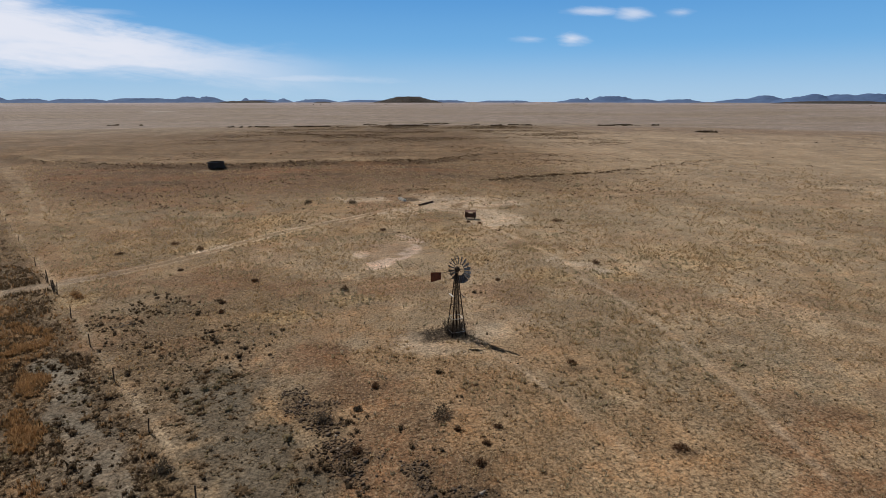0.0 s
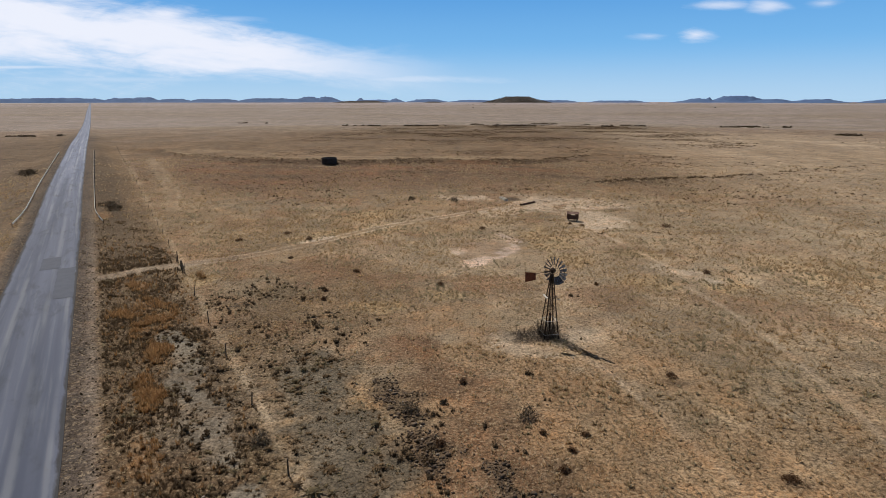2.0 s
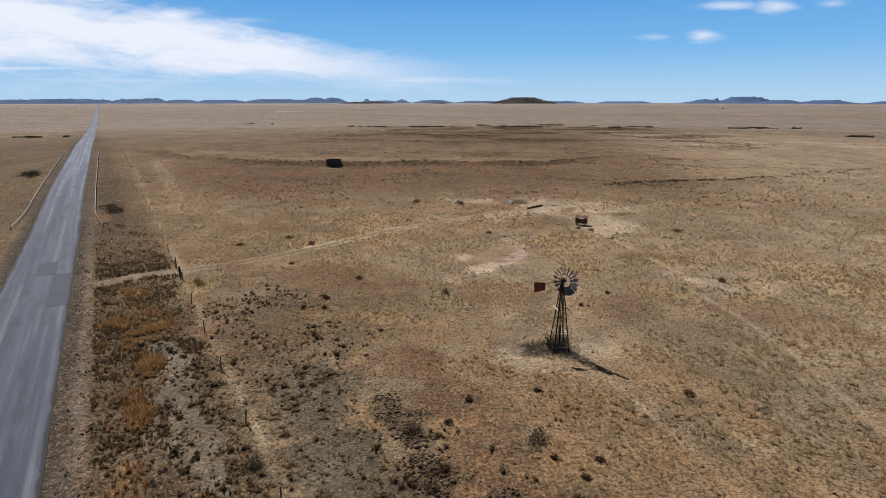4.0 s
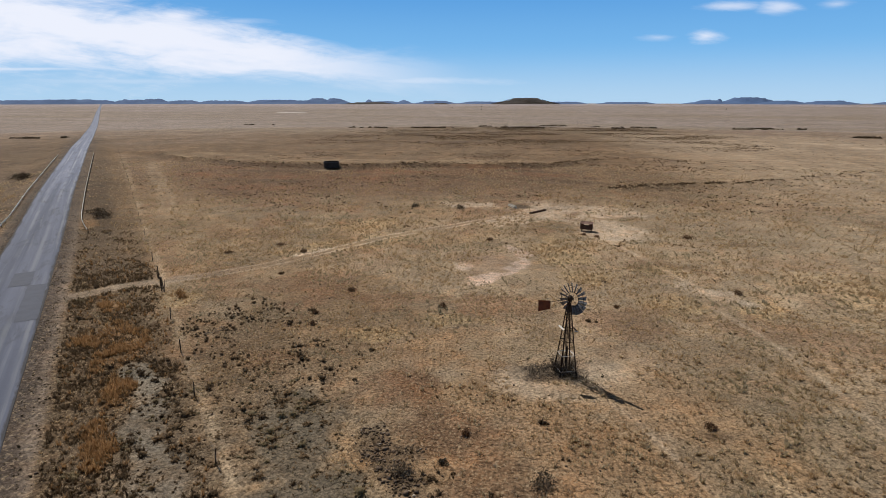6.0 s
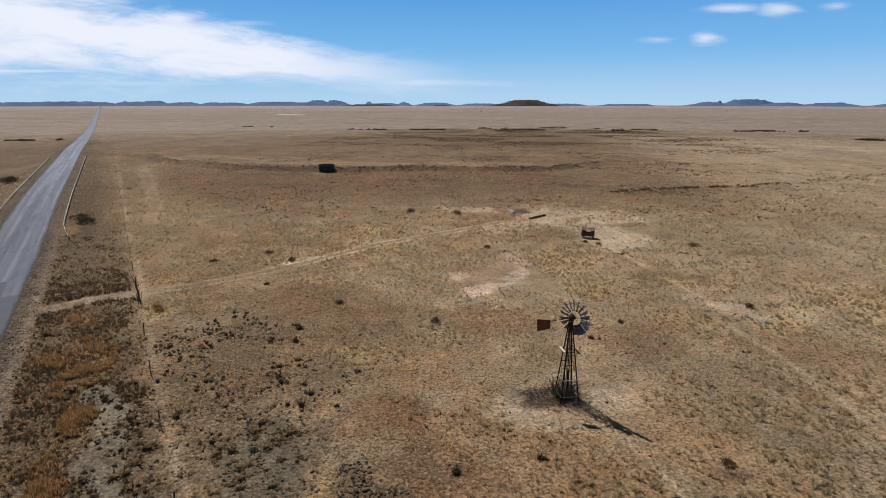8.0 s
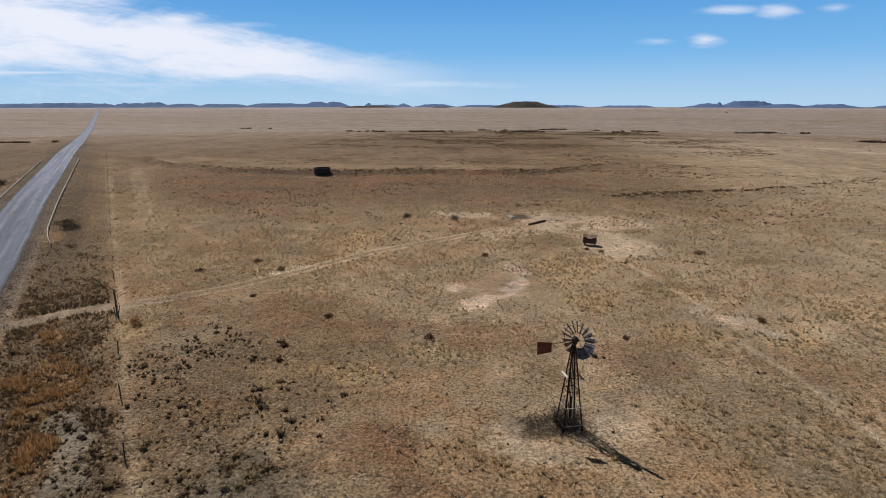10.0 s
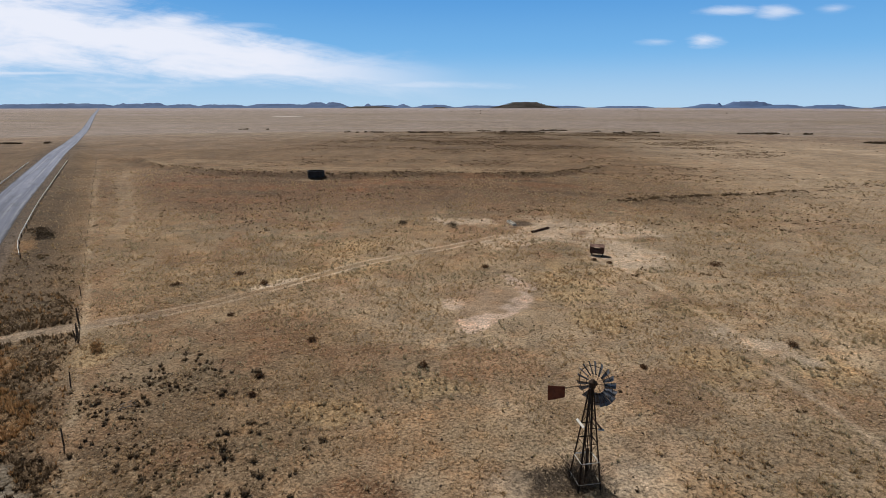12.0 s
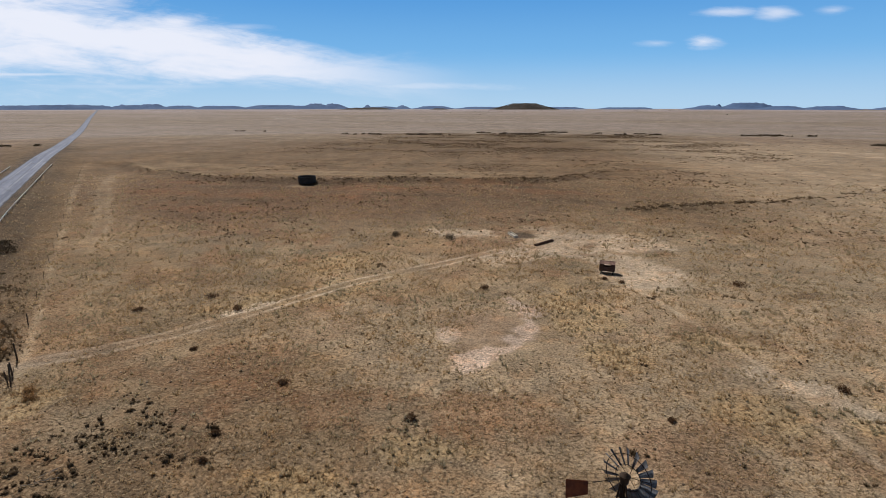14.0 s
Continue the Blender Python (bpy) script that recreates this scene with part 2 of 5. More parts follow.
POST = surface("old_grey_wood", (0.10, 0.075, 0.055), (0.06, 0.045, 0.035), 5, 0.9, 0.4)
WIRE = surface("fence_wire", (0.46, 0.41, 0.35), (0.36, 0.31, 0.26), 3, 0.6, 0.0, 0.1)
TANK = surface("tarred_tank_steel", (0.034, 0.031, 0.03), (0.065, 0.056, 0.052), 0.8, 0.8, 0.15, 0.0, (0.08, 0.05, 0.035))
WATER = surface("still_dark_water", (0.03, 0.03, 0.026), (0.04, 0.038, 0.032), 0.5, 0.3, 0.03)
CONCRETE = surface("bleached_concrete", (0.66, 0.62, 0.56), (0.5, 0.46, 0.41), 2, 0.9, 0.3)
BOARD = surface("dark_feeder_board", (0.075, 0.038, 0.027), (0.11, 0.06, 0.042), 2, 0.75, 0.2)
ROOF = surface("faded_pink_roof_sheet", (0.30, 0.19, 0.16), (0.16, 0.095, 0.075), 1.6, 0.65, 0.1, 0.3)
STONE = surface("dolerite_stone", (0.17, 0.122, 0.086), (0.085, 0.06, 0.043), 1.5, 0.9, 0.5)
PALESTONE = surface("pale_stone", (0.42, 0.36, 0.30), (0.30, 0.25, 0.2), 1.5, 0.9, 0.4)
SALT = surface("salt_crust", (0.8, 0.77, 0.73), (0.66, 0.62, 0.57), 0.1, 0.9, 0.1, fine=1.0)
# distance haze put into the hills' base colour, as blue
HILL = surface("haze_blue_hill", (0.108, 0.178, 0.335), (0.087, 0.145, 0.285), 0.01, 1.0, 0.0, fine=0.05)
KOPPIE = surface("scrubby_koppie_slope", (0.085, 0.073, 0.066), (0.05, 0.046, 0.044), 0.03, 1.0, 0.0, fine=0.2)
STRAW = foliage("dry_straw_grass", (0.42, 0.30, 0.175), (0.74, 0.56, 0.35), 0.5, (0.50, 0.42, 0.28))
ORANGE = foliage("tall_orange_grass", (0.285, 0.162, 0.075), (0.53, 0.325, 0.155), 0.5)
SCRUB = foliage("dark_karoo_scrub", (0.05, 0.036, 0.022), (0.13, 0.092, 0.054), 0.15)
BROWN = foliage("brown_scrub", (0.17, 0.113, 0.062), (0.33, 0.228, 0.132), 0.4)
GREENISH = foliage("grey_green_scrub", (0.21, 0.165, 0.093), (0.38, 0.30, 0.18), 0.4)
RANK = foliage("rank_brown_grass", (0.105, 0.071, 0.042), (0.225, 0.157, 0.094), 0.4)
DUSKY = foliage("dusky_brown_scrub", (0.08, 0.054, 0.031), (0.19, 0.13, 0.076), 0.25)
GREYED = foliage("grey_twiggy_shrub", (0.10, 0.077, 0.053), (0.22, 0.172, 0.12), 0.25)
RUSSET = foliage("red_brown_bush", (0.125, 0.069, 0.038), (0.26, 0.152, 0.084), 0.25)
HEATH = foliage("far_brown_scrub", (0.085, 0.054, 0.03), (0.19, 0.125, 0.07), 0.25)
TWIG = foliage("dead_grey_twigs", (0.055, 0.043, 0.034), (0.16, 0.126, 0.096), 0.0)


# ---- shared geometry ----
def part(name, bm, material, parent=None, label=""):
    """Links a bmesh as one mesh object, under a thing or a part."""
    me = bpy.data.meshes.new(name)
    bm.to_mesh(me)
    bm.free()
    me.materials.append(material)
    ob = new(name, me)
    if parent is not None:
        ob.parent = parent
    return tagged(ob, label)


def raw(name, verts, faces, material):
    """One mesh object from arrays of corners and of three- or four-cornered faces."""
    me = bpy.data.meshes.new(name)
    faces = np.asarray(faces, dtype=np.int32)
    k = faces.shape[1]
    me.vertices.add(len(verts))
    me.vertices.foreach_set("co", np.asarray(verts, dtype=np.float32).ravel())
    me.loops.add(faces.size)
    me.loops.foreach_set("vertex_index", faces.ravel())
    me.polygons.add(len(faces))
    me.polygons.foreach_set("loop_start", np.arange(0, faces.size, k, dtype=np.int32))
    me.polygons.foreach_set("loop_total", np.full(len(faces), k, dtype=np.int32))
    me.update(calc_edges=True)
    me.materials.append(material)
    return new(name, me)


def thing(name, m, label, category, group=""):
    ob = tagged(new(name), label, category, group)
    ob.empty_display_size = 0.2
    ob.matrix_world = m
    return ob


def add_box(bm, size, m=None, bevel=0.0):
    """A box of that size round the place m; its edges slightly rounded."""
    m = m or Matrix()
    made = bmesh.ops.create_cube(bm, size=1.0, matrix=m @ Matrix.Diagonal((*size, 1)))
    if bevel:
        edges = list({e for v in made["verts"] for e in v.link_edges})
        bmesh.ops.bevel(bm, geom=edges, offset=bevel, segments=1, affect="EDGES")
    return bm


def along(p, q):
    """The pose at p whose z runs towards q."""
    p, q = Vector(p), Vector(q)
    return Matrix.Translation(p) @ (q - p).to_track_quat("Z", "Y").to_matrix().to_4x4()


def angle_iron(p, q, w=0.06, t=0.008, turn=0.0):
    """A bar of L section from p to q."""
    bm = bmesh.new()
    size = (Vector(q) - Vector(p)).length
    m = along(p, q) @ pose(0, 0, size / 2, 0, 0, turn)
    add_box(bm, (w, t, size), m @ pose(0, -w / 2, 0))
    add_box(bm, (t, w, size), m @ pose(-w / 2, 0.002, 0))
    return bm


def tube(bm, p, q, r1, r2=None, sides=6):
    size = (Vector(q) - Vector(p)).length
    bmesh.ops.create_cone(bm, cap_ends=True, segments=sides, radius1=r1, radius2=r1 if r2 is None else r2, depth=size,
                          matrix=along(p, q) @ Matrix.Translation((0, 0, size / 2)))
    return bm


def lattice(ix, iy, seed):
    h = (ix.astype(np.int64) * 374761393 + iy.astype(np.int64) * 668265263 + seed * 974634541) & 0x7FFFFFFF
    h = ((h ^ (h >> 13)) * 1274126177) & 0x7FFFFFFF
    return ((h ^ (h >> 16)) & 0xFFFF) / 65535.0


def value_noise(x, y, seed):
    x0, y0 = np.floor(x), np.floor(y)
    fx, fy = x - x0, y - y0
    fx, fy = fx * fx * (3 - 2 * fx), fy * fy * (3 - 2 * fy)
    a, b = lattice(x0, y0, seed), lattice(x0 + 1, y0, seed)
    c, d = lattice(x0, y0 + 1, seed), lattice(x0 + 1, y0 + 1, seed)
    return (a + (b - a) * fx) * (1 - fy) + (c + (d - c) * fx) * fy


def fbm(x, y, size, seed, octaves=4, gain=0.55):
    """Cloudy noise from 0 to 1 whose broadest blotches are of that size in metres."""
    total, amp, norm = 0.0, 1.0, 0.0
    x, y = np.asarray(x, float) / size, np.asarray(y, float) / size
    x, y = 0.86 * x - 0.51 * y, 0.51 * x + 0.86 * y
    for i in range(octaves):
        total = total + amp * value_noise(x + 17.3 * i, y - 9.1 * i, seed + i)
        norm += amp
        amp *= gain
        x, y = 1.66 * x - 1.17 * y, 1.17 * x + 1.66 * y
    return total / norm


def step(v, lo, hi):
    t = np.clip((v - lo) / (hi - lo), 0.0, 1.0)
    return t * t * (3 - 2 * t)


def near_line(x, y, points):
    """Distance to a line through the points, and how far along it (0 to 1)."""
    best, where, run = np.full(np.shape(x), 1e9), np.zeros(np.shape(x)), 0.0
    total = sum(math.dist(p, q) for p, q in zip(points, points[1:]))
    for (ax, ay), (bx, by) in zip(points, points[1:]):
        dx, dy = bx - ax, by - ay
        ln = math.hypot(dx, dy)
        t = np.clip(((x - ax) * dx + (y - ay) * dy) / ln ** 2, 0, 1)
        d = np.hypot(x - ax - t * dx, y - ay - t * dy)
        where = np.where(d < best, (run + t * ln) / total, where)
        best = np.minimum(best, d)
        run += ln
    return best, where


def blob(x, y, cx, cy, rx, ry, turn=0.0, ragged=0.5, seed=5, size=4.0):
    """1 inside a ragged oval, 0 outside."""
    c, s = math.cos(radians(turn)), math.sin(radians(turn))
    u, v = ((x - cx) * c + (y - cy) * s) / rx, (-(x - cx) * s + (y - cy) * c) / ry
    v = 1.1 - np.hypot(u, v) + ragged * 2.0 * (fbm(x, y, size, seed) - 0.5) + 0.9 * (fbm(x, y, size / 3.5, seed + 3, 5, 0.7) - 0.5)
    return step(v, 0.02, 0.5)


# ---- the lie of the land ----
ROAD_AT, ROAD_WAY, ROAD_SIDE = (-44.46, 62.63), (-0.59773, 0.8017), (0.8017, 0.59773)
ROAD_WIDTH, FENCE_OFF = 7.8, 12.5
BERM = ((-191, 272), (-158, 263), (-132, 236), (-110, 224), (-90, 203), (-72, 199), (-52, 196), (-42, 198), (-32, 209), (-13, 204), (4, 207), (12, 212), (22, 224), (31, 237), (42, 265))
DITCH = ((30, 167), (45, 176), (60, 184), (73, 186), (88, 196), (114, 213), (143, 231))
TRACK = ((-50.2, 74.4), (-47.3, 78.6), (-43.4, 81.6), (-38.7, 84.6), (-33.1, 89.9), (-28.3, 95.8), (-23.8, 102.6), (-18.6, 109.8), (-13, 115.6), (-5.8, 122.4), (2, 130))
TRACK_FAR = ((-64, 116), (-74, 132.7), (-79.5, 142.5), (-98, 168), (-119, 197.8), (-149, 243))
PATHS = (((20.1, 116.1), (21.9, 108.9), (23.7, 102.9), (26.9, 91.5), (28.5, 85.8)), ((26.8, 82), (29.6, 71.8), (30.6, 64), (31.1, 57.5), (31.1, 47), (30, 36)),
         ((11.8, 56.1), (13.6, 52.6), (15.3, 48.2), (16.3, 45.6), (18.5, 39)))
PAN_RIM = ((3.6, 106), (5.9, 101.2), (6.2, 97), (5.0, 93.5), (4.0, 90.6), (1.9, 89.6), (0.2, 88), (-0.4, 85.8))
MILL = (8.6, 60.85)


def road_coords(x, y):
    """Metres along the road, and metres to the right of its right edge."""
    dx, dy = x - ROAD_AT[0], y - ROAD_AT[1]
    return dx * ROAD_WAY[0] + dy * ROAD_WAY[1], dx * ROAD_SIDE[0] + dy * ROAD_SIDE[1]


def from_road(s, d):
    return ROAD_AT[0] + s * ROAD_WAY[0] + d * ROAD_SIDE[0], ROAD_AT[1] + s * ROAD_WAY[1] + d * ROAD_SIDE[1]


def swell(x, y):
    """The plain's hollow beyond the low crest, and its slow rise towards the hills."""
    away = np.hypot(x, y)
    hollow = np.exp(-((away - 840.0) / np.where(away < 840.0, 320.0, 450.0)) ** 2)
    return 7.0 * step(away, 700.0, 5200.0) - 4.4 * hollow


def bank(s):
    """The height of the road's embankment where it crosses the low ground at the culvert."""
    return 1.5 * step(s, 35.0, 110.0) * (1 - step(s, 250.0, 420.0))


def height(x, y):
    x, y = np.asarray(x, float), np.asarray(y, float)
    s, d = road_coords(x, y)
    open_land = step(np.abs(d + ROAD_WIDTH / 2), 6.5, 13.0)
    z = (fbm(x, y, 3.0, 11) - 0.5) * 0.14 + (fbm(x, y, 22.0, 12) - 0.5) * 0.35
    line, where = near_line(x, y, BERM)
    fade = step(where, 0, 0.08) * (1 - step(where, 0.85, 1.0))
    z = z + 1.3 * np.exp(-(line / 2.6) ** 2) * fade * (0.6 + 0.8 * fbm(x, y, 14, 13))
    line, where = near_line(x, y, DITCH)
    z = z + 0.6 * np.exp(-((line - 1.0) / 2.2) ** 2) * (1 - 0.6 * step(where, 0.35, 0.6))
    z = z + 2.1 * np.exp(-((y - 193.0) / 34.0) ** 2) * step(x, -150, -90) * (1 - step(x, 0, 60))
    z = z * open_land
    z = z + 0.16 * (1 - step(np.abs(d + ROAD_WIDTH / 2) - ROAD_WIDTH / 2, 1.6, 4.2))
    side = np.abs(d + ROAD_WIDTH / 2)
    z = z + bank(s) * (1 - step(side, 7.6, 14.5))
    return z + swell(x, y)


def height_at(x, y):
    return float(height(np.array([x]), np.array([y]))[0])


def blend(col, w, c):
    return col + (np.asarray(c) - col) * np.clip(w, 0, 1)[:, None]


OUTCROP = ((-6.7, 50.0), (-5.9, 48.9), (-3.7, 45.6), (-2.0, 42.7), (-0.9, 40.9), (0.6, 38.7), (3.7, 37.1), (8, 33))


def grey_flat(x, y):
    """The bare, grey-brown flat below the ridge of stones: 1 where hardly anything grows."""
    w = np.zeros(len(x))
    for g in ((-11.5, 48, 4.6, 6.5, 25), (-8, 42.5, 5.2, 5.5, 20), (-5.5, 37.5, 5.0, 4.5, 0), (-13.5, 52.5, 3.2, 3.4, 20)):
        w = np.maximum(w, blob(x, y, *g, seed=32, ragged=0.45, size=3.5))
    return w


def ridge(x, y):
    """The low, ragged ridge of dark stones and scrub along that flat's edge."""
    line, where = near_line(x, y, OUTCROP)
    return 1 - step(line / 1.35 + 5.0 * (fbm(x, y, 2.4, 97, 5) - 0.5), 0.3, 1.5)


def clay(x, y):
    """The pale, cracked clay pan between road and fence: 1 where it is bare."""
    line, where = near_line(x, y, ((-29.5, 56.8), (-24.5, 51.0), (-21.1, 46.3), (-17.9, 42.8), (-15.0, 39.2), (-12.7, 35.9), (-10.5, 31)))
    return 1 - step(line / 1.45 + 3.4 * (fbm(x, y, 2.3, 61, 5) - 0.5), 0.6, 0.95)


WARM = np.array((1.0, 0.985, 1.0))


def veld_colours(x, y):
    """Soil and grass colours of the land, and how much litter and stubble lies on it."""
    s, d = road_coords(x, y)
    col = np.tile(np.array((0.285, 0.196, 0.113)), (len(x), 1))
    litter = np.full(len(x), 0.75)
    col = blend(col, step(fbm(x, y, 16, 21, 5), 0.46, 0.62) * 0.8, (0.365, 0.25, 0.142))
    col = blend(col, step(fbm(x, y, 24, 22, 5), 0.48, 0.60) * 0.75, (0.255, 0.20, 0.134))
    col = blend(col, step(fbm(x, y, 9, 23, 5), 0.51, 0.61) * 0.7, (0.275, 0.158, 0.088))
    col = blend(col, step(fbm(x, y, 5, 24, 5), 0.54, 0.64) * 0.65, (0.45, 0.335, 0.21))
    col = blend(col, blob(x, y, 30, 88, 52, 48, 0, 0.5, 68, 25) * 0.6, (0.425, 0.33, 0.225))
    col = blend(col, blob(x, y, -48, 100, 30, 24, -35, 0.5, 72, 14) * 0.4, (0.22, 0.152, 0.085))
    col = blend(col, blob(x, y, -19, 55, 14, 17, -20, 0.5, 69, 8) * 0.8, (0.172, 0.124, 0.079))
    col = blend(col, blob(x, y, -16, 72, 26, 12, 0, 0.5, 98, 8) * 0.65, (0.205, 0.145, 0.089))
    col = blend(col, step(y, 140, 175) * (1 - step(y, 540, 640)) * 0.4, (0.19, 0.13, 0.082))
    # golden grass round the mill and in front of it
    for g in ((9, 47, 11, 8, 0), (14, 40, 12, 9, 0), (3, 55, 8, 4, 0), (17, 57, 7, 6, 0), (-1, 66, 9, 5, 0)):
        col = blend(col, blob(x, y, *g, seed=99, size=5, ragged=0.6) * 0.65, (0.32, 0.212, 0.12))
    # greyer, greener ground on the right and beside the mill
    for g in ((24, 66, 9, 6, 0), (26, 52, 6, 7, 20), (37, 55, 12, 10, 0), (38, 76, 14, 8, 0), (2, 66, 6, 4, 0), (45, 120, 30, 22, 0), (-8, 94, 4, 6, 10), (-27, 73, 6, 5, 0)):
        col = blend(col, blob(x, y, *g, seed=31, size=5, ragged=0.6) * 0.55, (0.275, 0.222, 0.15))
    # red-brown soil showing through
    for g in ((1, 40, 4, 4, 0), (-22, 84, 8, 6, 0), (-10, 78.5, 5, 3.5, 0), (-18, 80, 5, 3, 0), (2, 78, 6, 4, 0), (26, 97, 7, 3, -20), (-4, 57, 4, 3, 0), (0.5, 51, 5, 3, -40)):
        col = blend(col, blob(x, y, *g, seed=33, size=3, ragged=0.7) * 0.6, (0.225, 0.127, 0.07))
    # straw-yellow stands
    for g in ((12, 104, 6, 9, 0), (15, 90, 4, 4, 0), (-22, 119, 8, 6, 40), (50, 88, 12, 9, 0), (-22, 106, 14, 5, 40), (-37, 75, 3, 3, 0), (-3, 73, 4, 2.5, 0), (-11, 68, 4, 2, 0),
              (24, 80, 4, 4, 0), (33, 80, 4, 3, 0), (25, 95, 4, 3, 0), (-11.5, 38.5, 2.2, 2.2, 0)):
        col = blend(col, blob(x, y, *g, seed=34, size=3, ragged=0.7) * 0.6, (0.47, 0.345, 0.19))
    for g in ((-19, 61, 2.6, 2.0, 0), (-21.5, 75, 3.5, 2.2, 0), (48, 100, 9, 5, 0), (17, 74, 7, 5, 20), (-6, 57, 5, 3, 0), (34, 72, 9, 5, -20)):
        col = blend(col, blob(x, y, *g, seed=70, size=3, ragged=0.7) * 0.5, (0.235, 0.132, 0.075))
    # rust-brown stony ground beyond the ridge
    for g in ((1.5, 43.5, 4.5, 5.5, -15), (-1, 50, 4, 3.5, 0), (4.5, 38, 5, 3.5, 0)):
        col = blend(col, blob(x, y, *g, seed=109, size=3, ragged=0.7) * 0.7, (0.175, 0.108, 0.063))
    # the bare grey flat and the stony ridge at its edge
    w = grey_flat(x, y)
    col, litter = blend(col, w * 0.93, (0.155, 0.131, 0.096)), litter * (1 - 0.75 * w)
    w = ridge(x, y)
    col, litter = blend(col, w * 0.8, (0.105, 0.078, 0.052)), litter * (1 - 0.4 * w)
    # red-brown flat below the old dam wall
    for g in ((-70, 172, 55, 26, 0), (-35, 192, 50, 16, 0), (-100, 195, 40, 22, 0)):
        col = blend(col, blob(x, y, *g, seed=35, size=25) * 0.85, (0.175, 0.102, 0.058))
    for g in ((-20, 172, 40, 14, 0), (25, 175, 30, 10, 0)):
        col = blend(col, blob(x, y, *g, seed=36, size=12) * 0.7, (0.165, 0.115, 0.073))
    col = blend(col, np.exp(-((x + 60) / 75) ** 2 - ((y - 185) / 38) ** 2) * 0.85, (0.165, 0.1, 0.06))
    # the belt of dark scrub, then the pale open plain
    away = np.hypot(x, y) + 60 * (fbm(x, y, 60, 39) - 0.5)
    belt = step(away, 285, 380) * (1 - step(away, 600, 660)) * (1 - 0.65 * step(x, 110, 190)) * (1 - 0.75 * step(-x, 60, 200))
    col = blend(col, belt * (0.45 + 0.6 * fbm(x, y, 30, 40)), (0.155, 0.118, 0.08))
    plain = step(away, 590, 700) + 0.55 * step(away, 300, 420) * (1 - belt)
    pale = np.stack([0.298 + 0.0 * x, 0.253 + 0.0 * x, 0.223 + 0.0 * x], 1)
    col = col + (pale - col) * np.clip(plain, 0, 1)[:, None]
    # distance haze put into the colour: paler, then lilac, towards the hills
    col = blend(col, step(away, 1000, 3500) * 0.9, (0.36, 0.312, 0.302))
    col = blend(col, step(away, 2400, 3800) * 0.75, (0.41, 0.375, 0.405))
    bands = step(fbm(x / 6, y, 45, 41, 4), 0.5, 0.68) * step(away, 350, 600)
    col = blend(col, bands * 0.65, (0.25, 0.205, 0.15))
    streaks = step(fbm(x / 9, y, 30, 104, 5), 0.52, 0.62) * step(away, 600, 900)
    col = blend(col, streaks * 0.45, (0.235, 0.195, 0.155))
    for g in ((185, 372, 60, 5, -8), (190, 340, 40, 5, -25), (150, 360, 40, 4, 0), (195, 318, 30, 4, 0)):
        col = blend(col, blob(x, y, *g, seed=42, size=12) * 0.8, (0.52, 0.41, 0.29))
    flat = step(away, 120, 200) * (1 - step(away, 420, 600))
    col = blend(col, step(fbm(x / 4, y, 7, 73, 5), 0.54, 0.66) * flat * (0.15 + 0.4 * step(x, 20, 80)), (0.36, 0.275, 0.175))
    col = blend(col, step(fbm(x / 4, y, 6, 74, 5), 0.55, 0.66) * flat * 0.6, (0.13, 0.088, 0.054))
    mid = step(away, 150, 200) * (1 - step(away, 420, 560))
    col = blend(col, mid * (1 - step(x, 40, 100)) * (0.25 + 0.6 * fbm(x / 2, y, 20, 76)), (0.155, 0.10, 0.055))
    col = blend(col, mid * step(x, 50, 110) * 0.6, (0.42, 0.335, 0.24))
    col = blend(col, np.exp(-((x + 60) / 75) ** 2 - ((y - 188) / 32) ** 2) * 0.75, (0.16, 0.09, 0.052))
    col = blend(col, step(x - 0.2 * y, -5, 40) * step(y, 80, 110) * (1 - step(y, 200, 260)) * 0.35, (0.42, 0.335, 0.235))
    for g in ((-50, 238, 60, 10, 0), (-120, 262, 30, 8, -20), (-10, 245, 30, 8, 0)):
        col = blend(col, blob(x, y, *g, seed=78, size=12) * 0.5, (0.33, 0.25, 0.155))
    for g in ((-30, 190, 20, 5, 0), (-85, 196, 22, 5, 0), (-3, 203, 16, 5, 0), (-50, 176, 26, 4, 0), (-95, 178, 15, 4, 0), (15, 190, 14, 5, 0), (-62, 160, 16, 4, 0)):
        col = blend(col, blob(x, y, *g, seed=79, size=8, ragged=0.7) * 0.7, (0.20, 0.098, 0.05))
    for g in ((-40, 200, 16, 3, 0), (-75, 186, 18, 3, 0), (-20, 180, 15, 3, 0), (8, 197, 12, 3, 0), (-66, 170, 14, 2.5, 0), (20, 178, 14, 3, 0)):
        col = blend(col, blob(x, y, *g, seed=80, size=5, ragged=0.9) * 0.75, (0.09, 0.058, 0.034))
    col = blend(col, blob(x, y, -54.5, 190.0, 4.0, 2.6, 0, 0.4, 81, 3) * 0.7, (0.44, 0.34, 0.235))
    # the wall itself and the ditch, overgrown
    line, where = near_line(x, y, BERM)
    fade = step(where, 0.05, 0.2) * (1 - 0.6 * step(where, 0.75, 0.95))
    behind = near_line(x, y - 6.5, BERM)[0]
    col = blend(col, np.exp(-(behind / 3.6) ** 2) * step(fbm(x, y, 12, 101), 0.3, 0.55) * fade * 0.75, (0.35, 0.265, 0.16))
    # near face: brown growth, and its own shade put into the colour
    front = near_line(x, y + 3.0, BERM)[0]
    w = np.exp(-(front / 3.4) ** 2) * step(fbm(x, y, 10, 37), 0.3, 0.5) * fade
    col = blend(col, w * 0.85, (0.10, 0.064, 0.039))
    line, where = near_line(x, y, DITCH)
    w = np.exp(-(line / 1.6) ** 2) * (1 - 0.7 * step(where, 0.3, 0.5)) * step(fbm(x, y, 8, 38), 0.25, 0.5)
